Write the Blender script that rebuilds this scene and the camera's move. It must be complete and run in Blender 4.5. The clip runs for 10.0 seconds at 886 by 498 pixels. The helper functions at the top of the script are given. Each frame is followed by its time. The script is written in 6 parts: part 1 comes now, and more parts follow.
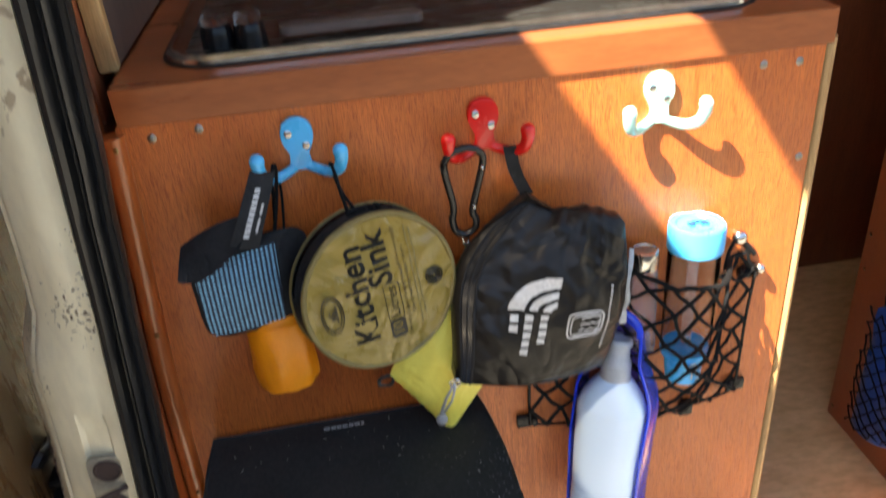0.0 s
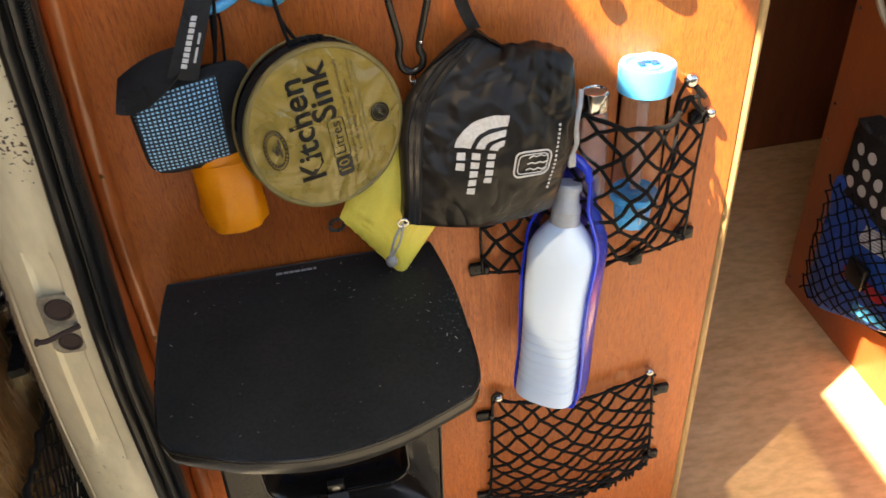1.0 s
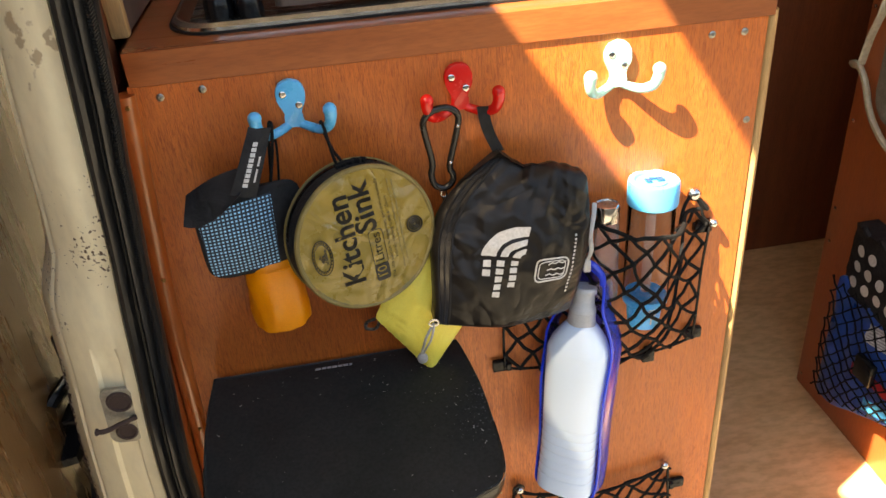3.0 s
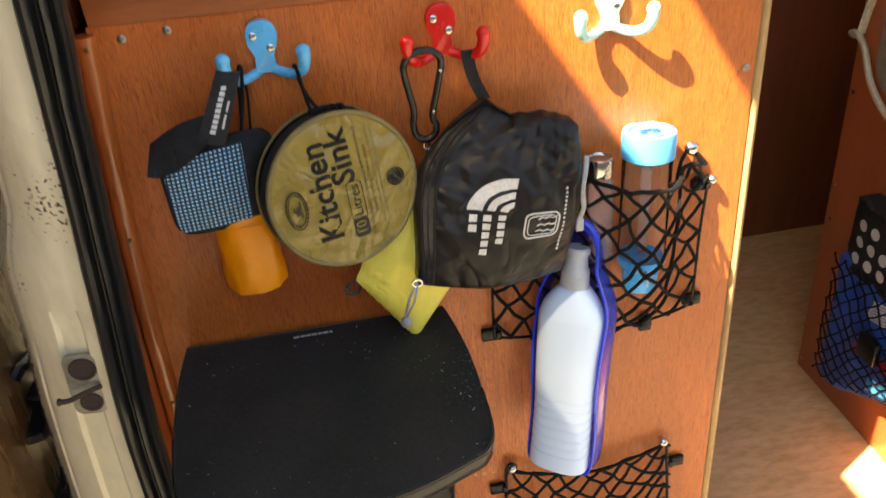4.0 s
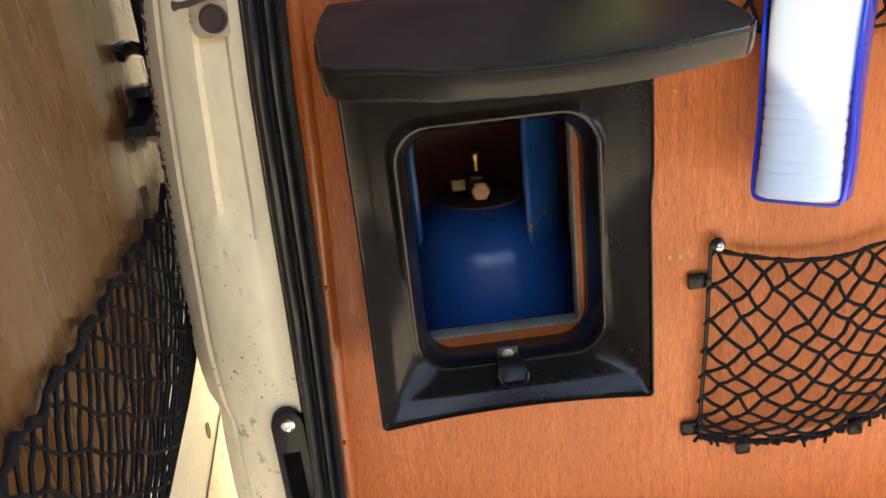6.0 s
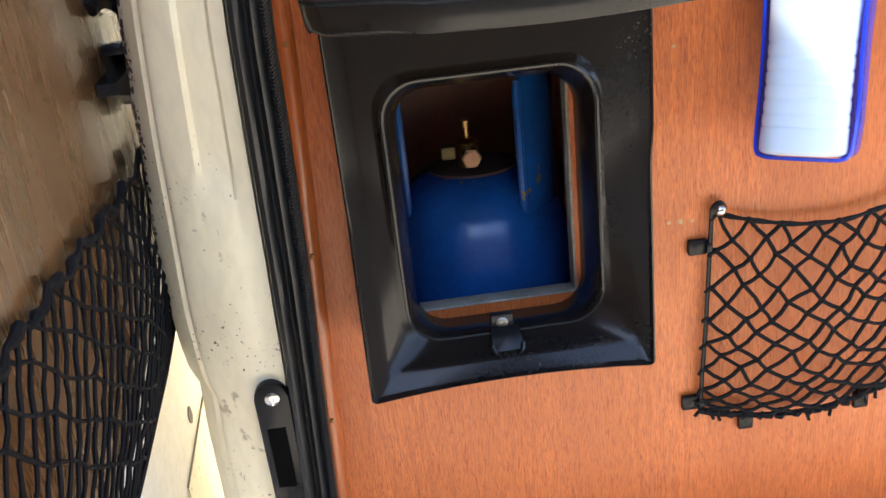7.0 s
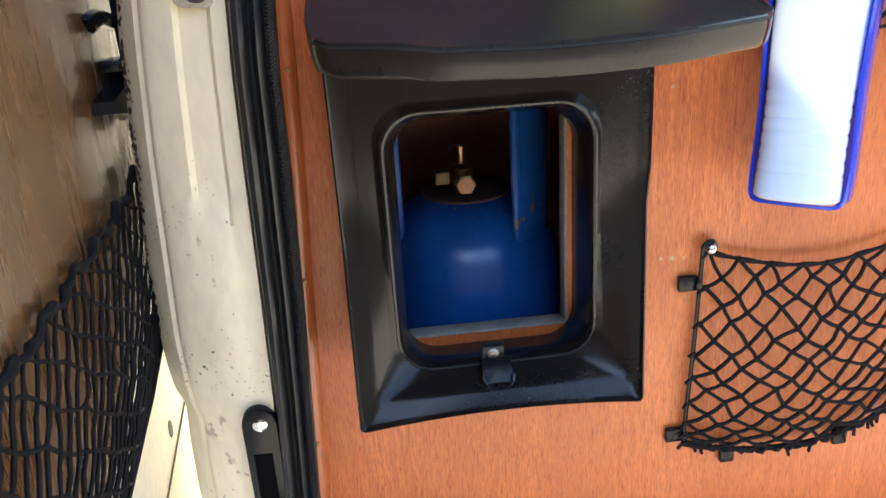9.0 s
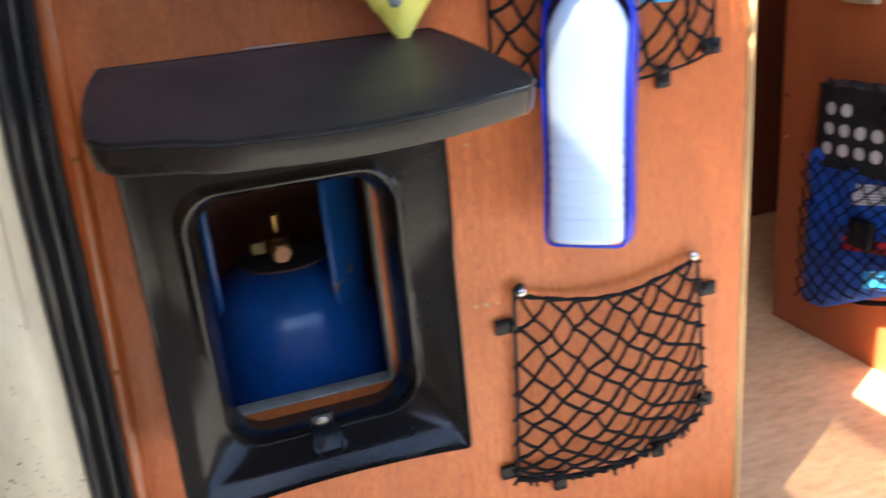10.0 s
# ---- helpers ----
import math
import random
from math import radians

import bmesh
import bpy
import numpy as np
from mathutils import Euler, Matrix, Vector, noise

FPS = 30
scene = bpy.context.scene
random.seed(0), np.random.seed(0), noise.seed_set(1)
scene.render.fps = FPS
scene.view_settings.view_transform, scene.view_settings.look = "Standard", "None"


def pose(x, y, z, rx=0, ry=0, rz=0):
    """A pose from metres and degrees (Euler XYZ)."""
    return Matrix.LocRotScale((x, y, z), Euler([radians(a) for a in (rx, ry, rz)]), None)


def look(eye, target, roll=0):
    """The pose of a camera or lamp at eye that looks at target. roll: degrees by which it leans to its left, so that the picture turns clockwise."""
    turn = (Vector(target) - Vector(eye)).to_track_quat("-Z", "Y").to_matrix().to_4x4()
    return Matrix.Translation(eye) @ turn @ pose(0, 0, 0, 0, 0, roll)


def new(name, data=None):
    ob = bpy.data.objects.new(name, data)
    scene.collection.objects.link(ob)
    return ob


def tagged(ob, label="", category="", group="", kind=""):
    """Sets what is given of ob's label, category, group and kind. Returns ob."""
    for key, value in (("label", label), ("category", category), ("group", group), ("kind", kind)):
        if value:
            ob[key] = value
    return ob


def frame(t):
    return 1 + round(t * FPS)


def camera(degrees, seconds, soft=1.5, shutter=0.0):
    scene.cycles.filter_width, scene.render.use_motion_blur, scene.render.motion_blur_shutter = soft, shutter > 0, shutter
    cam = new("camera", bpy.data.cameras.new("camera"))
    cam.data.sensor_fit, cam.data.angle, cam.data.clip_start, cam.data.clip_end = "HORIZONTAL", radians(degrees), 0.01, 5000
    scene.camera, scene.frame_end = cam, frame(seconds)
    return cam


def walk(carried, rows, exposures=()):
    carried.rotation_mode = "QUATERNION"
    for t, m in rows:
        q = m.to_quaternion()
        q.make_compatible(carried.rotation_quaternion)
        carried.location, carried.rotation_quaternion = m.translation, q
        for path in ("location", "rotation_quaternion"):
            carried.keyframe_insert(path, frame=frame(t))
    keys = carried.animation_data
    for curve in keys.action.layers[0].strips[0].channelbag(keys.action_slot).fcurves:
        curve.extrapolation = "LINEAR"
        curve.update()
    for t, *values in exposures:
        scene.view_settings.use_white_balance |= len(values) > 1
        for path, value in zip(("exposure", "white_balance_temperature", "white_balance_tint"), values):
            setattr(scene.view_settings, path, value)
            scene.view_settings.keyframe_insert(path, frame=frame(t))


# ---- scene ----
cam = camera(57.8, 10.0, shutter=0.4)
PATH = [
    (0, (0.245, -0.685, 1.154), (0.433, 1.023, 0.13), -5.2),
    (0.5, (0.255, -0.711, 1.116), (0.408, 0.896, -0.065), -5.3),
    (1, (0.267, -0.722, 1.103), (0.466, 0.842, -0.128), -4.8),
    (1.5, (0.281, -0.72, 1.11), (0.498, 0.834, -0.131), -4.9),
    (2, (0.25, -0.719, 1.116), (0.43, 0.849, -0.113), -4.3),
    (2.5, (0.239, -0.756, 1.153), (0.416, 0.885, 0.024), -4.5),
    (2.7, (0.242, -0.774, 1.158), (0.433, 0.915, 0.104), -4.7),
    (3.8, (0.251, -0.782, 1.119), (0.461, 0.92, 0.09), -5.1),
    (4, (0.255, -0.765, 1.086), (0.468, 0.939, 0.061), -5.2),
    (4.5, (0.247, -0.672, 0.916), (0.376, 1.088, -0.024), -6.7),
    (4.8, (0.215, -0.617, 0.78), (0.28, 1.199, -0.057), -7.4),
    (5, (0.178, -0.639, 0.696), (0.239, 1.215, -0.053), -7.6),
    (5.2, (0.131, -0.691, 0.646), (0.197, 1.181, -0.056), -7.0),
    (5.5, (0.091, -0.746, 0.617), (0.165, 1.124, -0.089), -6.6),
    (6, (0.104, -0.761, 0.605), (0.172, 1.1, -0.124), -6.3),
    (6.2, (0.102, -0.768, 0.592), (0.192, 1.092, -0.137), -5.9),
    (7.5, (0.097, -0.723, 0.552), (0.199, 1.14, -0.167), -6.6),
    (8, (0.103, -0.72, 0.56), (0.228, 1.137, -0.171), -6.0),
    (8.5, (0.091, -0.731, 0.568), (0.237, 1.128, -0.154), -4.7),
    (9, (0.083, -0.728, 0.587), (0.244, 1.126, -0.146), -3.7),
    (9.5, (0.085, -0.715, 0.603), (0.349, 1.136, -0.107), -4.4),
    (10, (0.117, -0.741, 0.612), (0.654, 1.066, -0.058), -5.7),
]
EXPOSURES = [(0, 2.88, 7200, 8), (0.5, 2.90, 8600, 9), (1.0, 2.92, 8700, 10), (2.0, 2.94, 9000, 10), (4.0, 2.96, 8800, 10), (4.5, 2.96, 8900, 10), (5.0, 3.42, 10500, 10), (5.5, 3.62, 9300, 10.5), (6.2, 3.50, 7400, 10.5),
             (7.5, 3.82, 6500, 11), (8.5, 3.80, 6400, 11), (9.5, 3.66, 6400, 11), (10, 3.60, 6400, 11)]
walk(cam, [(t, look(eye, target, roll)) for t, eye, target, roll in PATH], EXPOSURES)

# ---- light ----
SUN = Vector((1.0, 0.55, -1.54)).normalized()
world = bpy.data.worlds.new("sky")
scene.world = world
world.use_nodes = True
wn = world.node_tree.nodes
sky = wn.new("ShaderNodeTexSky")
sky.sky_type = "NISHITA"
sky.sun_disc = False
sky.sun_elevation = radians(53.5)
sky.sun_rotation = radians(241)
world.node_tree.links.new(sky.outputs[0], wn["Background"].inputs[0])
wn["Background"].inputs[1].default_value = 0.078
sun_data = bpy.data.lights.new("sun", "SUN")
sun_data.energy, sun_data.angle, sun_data.color = 5.0, radians(0.6), (1.0, 0.93, 0.82)
sun = new("sun", sun_data)
sun.matrix_world = look(-6 * SUN, (0, 0, 0))


# ---- materials ----
def material(name, base, rough=0.5, metal=0.0, second=None, scale=20.0, stretch=(1, 1, 1), bump=0.0, fine=None,
             fine_amount=0.25, detail=6.0, coat=0.0, random_value=0.0, spec=0.5, fleck=(0.35, 0.35, 0.35)):
    """Two scales of variation: a broad mottling between two colours and a fine grain, with relief."""
    m = bpy.data.materials.new(name)
    m.use_nodes = True
    nt = m.node_tree
    b = nt.nodes["Principled BSDF"]
    b.inputs["Roughness"].default_value, b.inputs["Metallic"].default_value = rough, metal
    b.inputs["Coat Weight"].default_value = coat
    b.inputs["Specular IOR Level"].default_value = spec
    base = (*base, 1)
    second = (*second, 1) if second else tuple(c * 0.72 for c in base[:3]) + (1,)
    tc = nt.nodes.new("ShaderNodeTexCoord")
    mp = nt.nodes.new("ShaderNodeMapping")
    mp.inputs["Scale"].default_value = stretch
    nt.links.new(tc.outputs["Object"], mp.inputs[0])
    n1 = nt.nodes.new("ShaderNodeTexNoise")
    n1.inputs["Scale"].default_value, n1.inputs["Detail"].default_value = scale, detail
    n1.inputs["Roughness"].default_value = 0.6
    nt.links.new(mp.outputs[0], n1.inputs["Vector"])
    ramp = nt.nodes.new("ShaderNodeValToRGB")
    ramp.color_ramp.elements[0].position, ramp.color_ramp.elements[1].position = 0.32, 0.68
    ramp.color_ramp.elements[0].color, ramp.color_ramp.elements[1].color = second, base
    nt.links.new(n1.outputs[0], ramp.inputs[0])
    n2 = nt.nodes.new("ShaderNodeTexNoise")
    n2.inputs["Scale"].default_value, n2.inputs["Detail"].default_value = fine or scale * 8, 3
    nt.links.new(mp.outputs[0], n2.inputs["Vector"])
    mix = nt.nodes.new("ShaderNodeMix")
    mix.data_type, mix.blend_type = "RGBA", "MULTIPLY"
    mix.inputs[0].default_value = fine_amount
    nt.links.new(ramp.outputs[0], mix.inputs[6])
    r2 = nt.nodes.new("ShaderNodeValToRGB")
    r2.color_ramp.elements[0].position, r2.color_ramp.elements[1].position = 0.35, 0.6
    r2.color_ramp.elements[0].color = (*fleck, 1)
    nt.links.new(n2.outputs[0], r2.inputs[0])
    nt.links.new(r2.outputs[0], mix.inputs[7])
    out = mix.outputs[2]
    if random_value:
        info = nt.nodes.new("ShaderNodeObjectInfo")
        hs = nt.nodes.new("ShaderNodeHueSaturation")
        mr = nt.nodes.new("ShaderNodeMapRange")
        mr.inputs[3].default_value, mr.inputs[4].default_value = 1 - random_value, 1 + random_value
        nt.links.new(info.outputs["Random"], mr.inputs[0])
        nt.links.new(mr.outputs[0], hs.inputs["Value"])
        nt.links.new(out, hs.inputs["Color"])
        out = hs.outputs[0]
    nt.links.new(out, b.inputs["Base Color"])
    rr = nt.nodes.new("ShaderNodeMapRange")
    rr.inputs[3].default_value, rr.inputs[4].default_value = max(0.03, rough - 0.1), min(1, rough + 0.1)
    nt.links.new(n1.outputs[0], rr.inputs[0])
    nt.links.new(rr.outputs[0], b.inputs["Roughness"])
    if bump:
        bp = nt.nodes.new("ShaderNodeBump")
        bp.inputs["Strength"].default_value, bp.inputs["Distance"].default_value = bump, 0.002
        nt.links.new(n2.outputs[0], bp.inputs["Height"])
        nt.links.new(bp.outputs[0], b.inputs["Normal"])
    return m


def clear(name, colour, rough=0.03, ior=1.45, weight=1.0):
    m = bpy.data.materials.new(name)
    m.use_nodes = True
    b = m.node_tree.nodes["Principled BSDF"]
    b.inputs["Base Color"].default_value = (*colour, 1)
    b.inputs["Roughness"].default_value = rough
    b.inputs["Transmission Weight"].default_value = weight
    b.inputs["IOR"].default_value = ior
    return m



def plywood(name, light, dark, pore, rough):
    """Rotary-cut veneer: broad warm bands, wavy figure and short dark pores along z."""
    m = bpy.data.materials.new(name)
    m.use_nodes = True
    nt = m.node_tree
    b = nt.nodes["Principled BSDF"]
    tc = nt.nodes.new("ShaderNodeTexCoord")

    def grain(scale, detail, distortion, lo, hi):
        mp = nt.nodes.new("ShaderNodeMapping")
        mp.inputs["Scale"].default_value = scale
        no = nt.nodes.new("ShaderNodeTexNoise")
        no.inputs["Scale"].default_value, no.inputs["Detail"].default_value = 1.0, detail
        no.inputs["Distortion"].default_value = distortion
        mr = nt.nodes.new("ShaderNodeMapRange")
        mr.interpolation_type = "SMOOTHSTEP"
        mr.inputs[1].default_value, mr.inputs[2].default_value = lo, hi
        nt.links.new(tc.outputs["Object"], mp.inputs[0])
        nt.links.new(mp.outputs[0], no.inputs["Vector"])
        nt.links.new(no.outputs[0], mr.inputs[0])
        return mr.outputs[0]

    def blend(fac, a, c, kind="MIX", amount=None):
        mx = nt.nodes.new("ShaderNodeMix")
        mx.data_type, mx.blend_type = "RGBA", kind
        nt.links.new(fac, mx.inputs[0])
        for socket, value in ((mx.inputs[6], a), (mx.inputs[7], c)):
            if isinstance(value, tuple):
                socket.default_value = (*value, 1)
            else:
                nt.links.new(value, socket)
        return mx.outputs[2]

    broad = grain((9, 9, 1.6), 4, 0.6, 0.30, 0.70)
    figure = grain((70, 70, 7), 5, 1.6, 0.36, 0.66)
    streak = grain((380, 380, 13), 4, 1.2, 0.44, 0.66)
    pores = grain((760, 760, 40), 3, 2.4, 0.45, 0.64)
    col = blend(broad, dark, light)
    col = blend(figure, col, tuple(0.80 * x for x in light))
    col = blend(streak, col, tuple(0.74 * x for x in light))
    col = blend(pores, col, pore)
    nt.links.new(col, b.inputs["Base Color"])
    mr = nt.nodes.new("ShaderNodeMapRange")
    mr.inputs[3].default_value, mr.inputs[4].default_value = rough - 0.06, rough + 0.10
    nt.links.new(figure, mr.inputs[0])
    nt.links.new(mr.outputs[0], b.inputs["Roughness"])
    b.inputs["Coat Weight"].default_value = 0.15
    b.inputs["Coat Roughness"].default_value = 0.2
    bp = nt.nodes.new("ShaderNodeBump")
    bp.invert = True
    bp.inputs["Strength"].default_value, bp.inputs["Distance"].default_value = 0.35, 0.0006
    nt.links.new(pores, bp.inputs["Height"])
    nt.links.new(bp.outputs[0], b.inputs["Normal"])
    return m



def tinted(name, tint):
    """Thin glass that lets light straight through, tinted, with a gloss on top."""
    m = bpy.data.materials.new(name)
    m.use_nodes = True
    nt = m.node_tree
    nt.nodes.remove(nt.nodes["Principled BSDF"])
    t = nt.nodes.new("ShaderNodeBsdfTransparent")
    t.inputs[0].default_value = (*tint, 1)
    g = nt.nodes.new("ShaderNodeBsdfGlossy")
    g.inputs["Roughness"].default_value = 0.03
    mx = nt.nodes.new("ShaderNodeMixShader")
    mx.inputs[0].default_value = 0.06
    nt.links.new(t.outputs[0], mx.inputs[1])
    nt.links.new(g.outputs[0], mx.inputs[2])
    nt.links.new(mx.outputs[0], nt.nodes["Material Output"].inputs[0])
    return m


M_ply = plywood("red_plywood", (0.68, 0.172, 0.033), (0.49, 0.107, 0.021), (0.33, 0.066, 0.013), 0.38)
# Dark plywood; on gas locker and cupboard post it carries shade as colour.
M_dark_shaded_ply = material("dark_and_shaded_plywood", (0.27, 0.080, 0.034), 0.45, second=(0.19, 0.054, 0.024), scale=4, stretch=(8, 8, 0.8), bump=0.08, fine=60)
M_far_ply = material("reddish_brown_panel", (0.50, 0.135, 0.042), 0.38, second=(0.42, 0.108, 0.034), scale=3, stretch=(4, 4, 0.8), bump=0.06, fine=60, fine_amount=0.15)
M_rod = material("orange_stained_wood", (0.50, 0.13, 0.03), 0.3, second=(0.40, 0.10, 0.025), scale=8, stretch=(4, 4, 0.6), bump=0.06, coat=0.3)
M_lip = material("pale_edge_wood", (0.56, 0.36, 0.16), 0.5, second=(0.42, 0.24, 0.10), scale=14, stretch=(6, 6, 0.6), bump=0.1)
M_top = material("oiled_hardwood", (0.39, 0.112, 0.034), 0.3, second=(0.27, 0.074, 0.024), scale=5, stretch=(1.0, 7, 7), bump=0.08, fine=70, fine_amount=0.25, coat=0.3, random_value=0.13)
M_steel = material("brushed_steel", (0.34, 0.35, 0.34), 0.26, 0.95, second=(0.22, 0.225, 0.22), scale=10, stretch=(1, 12, 1), bump=0.02)
M_chrome = material("bright_metal", (0.72, 0.71, 0.69), 0.18, 1.0, scale=60)
M_zinc = material("dull_zinc", (0.42, 0.40, 0.37), 0.36, 1.0, second=(0.25, 0.23, 0.20), scale=120)
M_black = material("black_plastic", (0.011, 0.011, 0.012), 0.24, second=(0.007, 0.007, 0.008), scale=18, bump=0.05, fine=500, fine_amount=0.2, spec=0.22)
M_rubber = material("black_rubber", (0.016, 0.016, 0.017), 0.5, second=(0.024, 0.023, 0.022), scale=30, bump=0.15, spec=0.2)
M_cord = material("black_cord", (0.008, 0.008, 0.009), 0.7, scale=200, bump=0.5, fine=1500, spec=0.15)
M_seal = material("ribbed_seal_rubber", (0.012, 0.012, 0.013), 0.36, second=(0.022, 0.021, 0.020), scale=25, bump=0.2, spec=0.38)
M_polished = material("polished_black_edge", (0.010, 0.010, 0.011), 0.16, second=(0.016, 0.015, 0.014), scale=60, fine_amount=0.2, spec=0.38)
M_cloth_black = material("black_fabric", (0.012, 0.012, 0.013), 0.7, second=(0.018, 0.018, 0.020), scale=60, bump=0.25, fine=900, spec=0.25)
M_nylon = material("black_nylon", (0.009, 0.008, 0.008), 0.33, second=(0.015, 0.0135, 0.013), scale=40, bump=0.12, fine=1500, fine_amount=0.2, spec=0.22)
M_blue_plastic = material("light_blue_enamel", (0.07, 0.46, 0.82), 0.28, second=(0.06, 0.42, 0.76), scale=40, coat=0.1, fine_amount=0.05)
M_red_plastic = material("red_enamel", (0.66, 0.012, 0.010), 0.25, second=(0.58, 0.010, 0.009), scale=40, coat=0.1, fine_amount=0.05)
M_mint = material("mint_enamel", (0.36, 0.66, 0.60), 0.25, second=(0.33, 0.62, 0.56), scale=40, coat=0.4, fine_amount=0.05)
M_olive = material("olive_coated_nylon", (0.25, 0.178, 0.034), 0.28, second=(0.205, 0.142, 0.026), scale=25, bump=0.10, fine=900, fine_amount=0.12, spec=0.6)
M_olive_trim = material("olive_piping", (0.20, 0.155, 0.05), 0.5, scale=80, bump=0.3, fine=900)
M_yellow = material("yellow_ripstop", (1.0, 0.84, 0.15), 0.42, second=(0.98, 0.79, 0.12), scale=30, bump=0.12, fine=700, fine_amount=0.1)
M_orange = material("orange_ripstop", (0.88, 0.30, 0.008), 0.36, second=(0.80, 0.245, 0.007), scale=30, bump=0.12, fine=700, fine_amount=0.12)
M_print_white = material("white_print", (0.58, 0.58, 0.58), 0.6, scale=300, fine_amount=0.1)
M_print_grey = material("grey_print", (0.35, 0.35, 0.35), 0.6, scale=300, fine_amount=0.1)
M_print_black = material("black_print", (0.010, 0.009, 0.007), 0.5, scale=300, fine_amount=0.1)
M_cobalt = material("cobalt_plastic", (0.010, 0.045, 0.62), 0.22, second=(0.008, 0.038, 0.52), scale=30, coat=0.3, fine_amount=0.05)
M_milky = material("milky_plastic", (0.63, 0.77, 0.95), 0.22, second=(0.56, 0.71, 0.90), scale=9, detail=1.0, fine_amount=0.0)
M_milky.node_tree.nodes["Principled BSDF"].inputs["Subsurface Weight"].default_value = 0.05
M_milky.node_tree.nodes["Principled BSDF"].inputs["Subsurface Radius"].default_value = (0.01, 0.01, 0.012)
M_cap_grey = material("frosted_grey_plastic", (0.50, 0.51, 0.52), 0.22, second=(0.42, 0.43, 0.44), scale=40, fine_amount=0.05)
M_cap_blue = material("cyan_plastic", (0.06, 0.47, 0.90), 0.28, second=(0.055, 0.43, 0.85), scale=30, fine_amount=0.05)
M_clear = clear("clear_plastic", (0.95, 0.97, 0.99), 0.03, 1.18)
M_pinkish = clear("pale_pink_plastic", (0.90, 0.74, 0.70), 0.2, 1.3, 0.8)
M_cream = material("cream_car_paint", (0.90, 0.81, 0.57), 0.42, second=(0.74, 0.64, 0.43), scale=11, stretch=(1, 1, 0.4), bump=0.05, fine=110, fine_amount=0.10, coat=0.2)
M_gas = material("blue_painted_steel", (0.010, 0.088, 0.33), 0.20, second=(0.008, 0.062, 0.23), scale=14, bump=0.06, fine=200, fine_amount=0.18)
M_brass = material("brass", (0.46, 0.28, 0.11), 0.34, 1.0, second=(0.30, 0.17, 0.065), scale=60)
M_copper = material("orange_sealing_cap", (0.62, 0.27, 0.12), 0.5, scale=60)
M_edge_dark = material("worn_cut_edge", (0.33, 0.31, 0.26), 0.7, second=(0.20, 0.18, 0.14), scale=40, bump=0.2)
M_floor = material("beige_vinyl", (0.80, 0.55, 0.30), 0.36, second=(0.64, 0.40, 0.20), scale=6, stretch=(1.0, 2.2, 1), bump=0.05, fine=30, fine_amount=0.35, fleck=(0.50, 0.42, 0.36))
M_ground = material("weathered_concrete", (0.23, 0.215, 0.185), 0.85, second=(0.17, 0.16, 0.135), scale=3, bump=0.3, fine=120)
M_added_wall = material("added_wall_render", (0.16, 0.145, 0.125), 0.9, second=(0.11, 0.10, 0.085), scale=2, bump=0.3, fine=40)
M_white_paint = material("white_paint", (0.80, 0.81, 0.82), 0.4, second=(0.74, 0.75, 0.76), scale=12, fine_amount=0.1)
M_grey_panel = material("grey_brown_laminate", (0.13, 0.09, 0.075), 0.4, scale=8)
M_blue_bag = material("royal_blue_plastic_film", (0.015, 0.10, 0.50), 0.3, second=(0.012, 0.08, 0.42), scale=25, bump=0.3, fine=80, coat=0.2)
M_white_film = material("white_printed_film", (0.75, 0.75, 0.75), 0.4, scale=30)
M_red_film = material("red_printed_film", (0.55, 0.02, 0.03), 0.4, scale=30)
M_rope = material("cream_cord", (0.55, 0.47, 0.33), 0.7, scale=100, bump=0.4)
M_door = material("varnished_door_panel", (0.15, 0.075, 0.029), 0.27, second=(0.105, 0.050, 0.018), scale=5, stretch=(6, 6, 0.8), bump=0.06, fine=70, coat=0.3)
M_silver_strap = material("grey_elastic", (0.50, 0.50, 0.51), 0.5, scale=150, bump=0.3)
M_rust = material("rusty_black_edge", (0.06, 0.035, 0.03), 0.8, scale=60, bump=0.4)


def crumple(m, scale, strength, distance, stretch=(1, 1, 1)):
    """Sharp creases of thin cloth, chained before the fine weave."""
    nt = m.node_tree
    b = nt.nodes["Principled BSDF"]
    tc = nt.nodes.new("ShaderNodeTexCoord")
    mp = nt.nodes.new("ShaderNodeMapping")
    mp.inputs["Scale"].default_value = stretch
    no = nt.nodes.new("ShaderNodeTexNoise")
    no.inputs["Scale"].default_value, no.inputs["Detail"].default_value = scale, 2.0
    no.inputs["Distortion"].default_value = 0.9
    ab = nt.nodes.new("ShaderNodeMath")
    ab.operation = 'SUBTRACT'
    ab.inputs[1].default_value = 0.5
    rid = nt.nodes.new("ShaderNodeMath")
    rid.operation = 'ABSOLUTE'
    bp = nt.nodes.new("ShaderNodeBump")
    bp.inputs["Strength"].default_value, bp.inputs["Distance"].default_value = strength, distance
    nt.links.new(tc.outputs["Object"], mp.inputs[0])
    nt.links.new(mp.outputs[0], no.inputs["Vector"])
    nt.links.new(no.outputs[0], ab.inputs[0])
    nt.links.new(ab.outputs[0], rid.inputs[0])
    nt.links.new(rid.outputs[0], bp.inputs["Height"])
    if b.inputs["Normal"].links:
        fine = b.inputs["Normal"].links[0].from_node
        nt.links.new(bp.outputs[0], fine.inputs["Normal"])
    else:
        nt.links.new(bp.outputs[0], b.inputs["Normal"])


crumple(M_nylon, 15, 0.7, 0.020)
crumple(M_olive, 17, 0.7, 0.016)
crumple(M_yellow, 24, 0.4, 0.010)
crumple(M_orange, 22, 0.22, 0.010, (1, 1, 0.5))
crumple(M_cloth_black, 40, 0.5, 0.008)


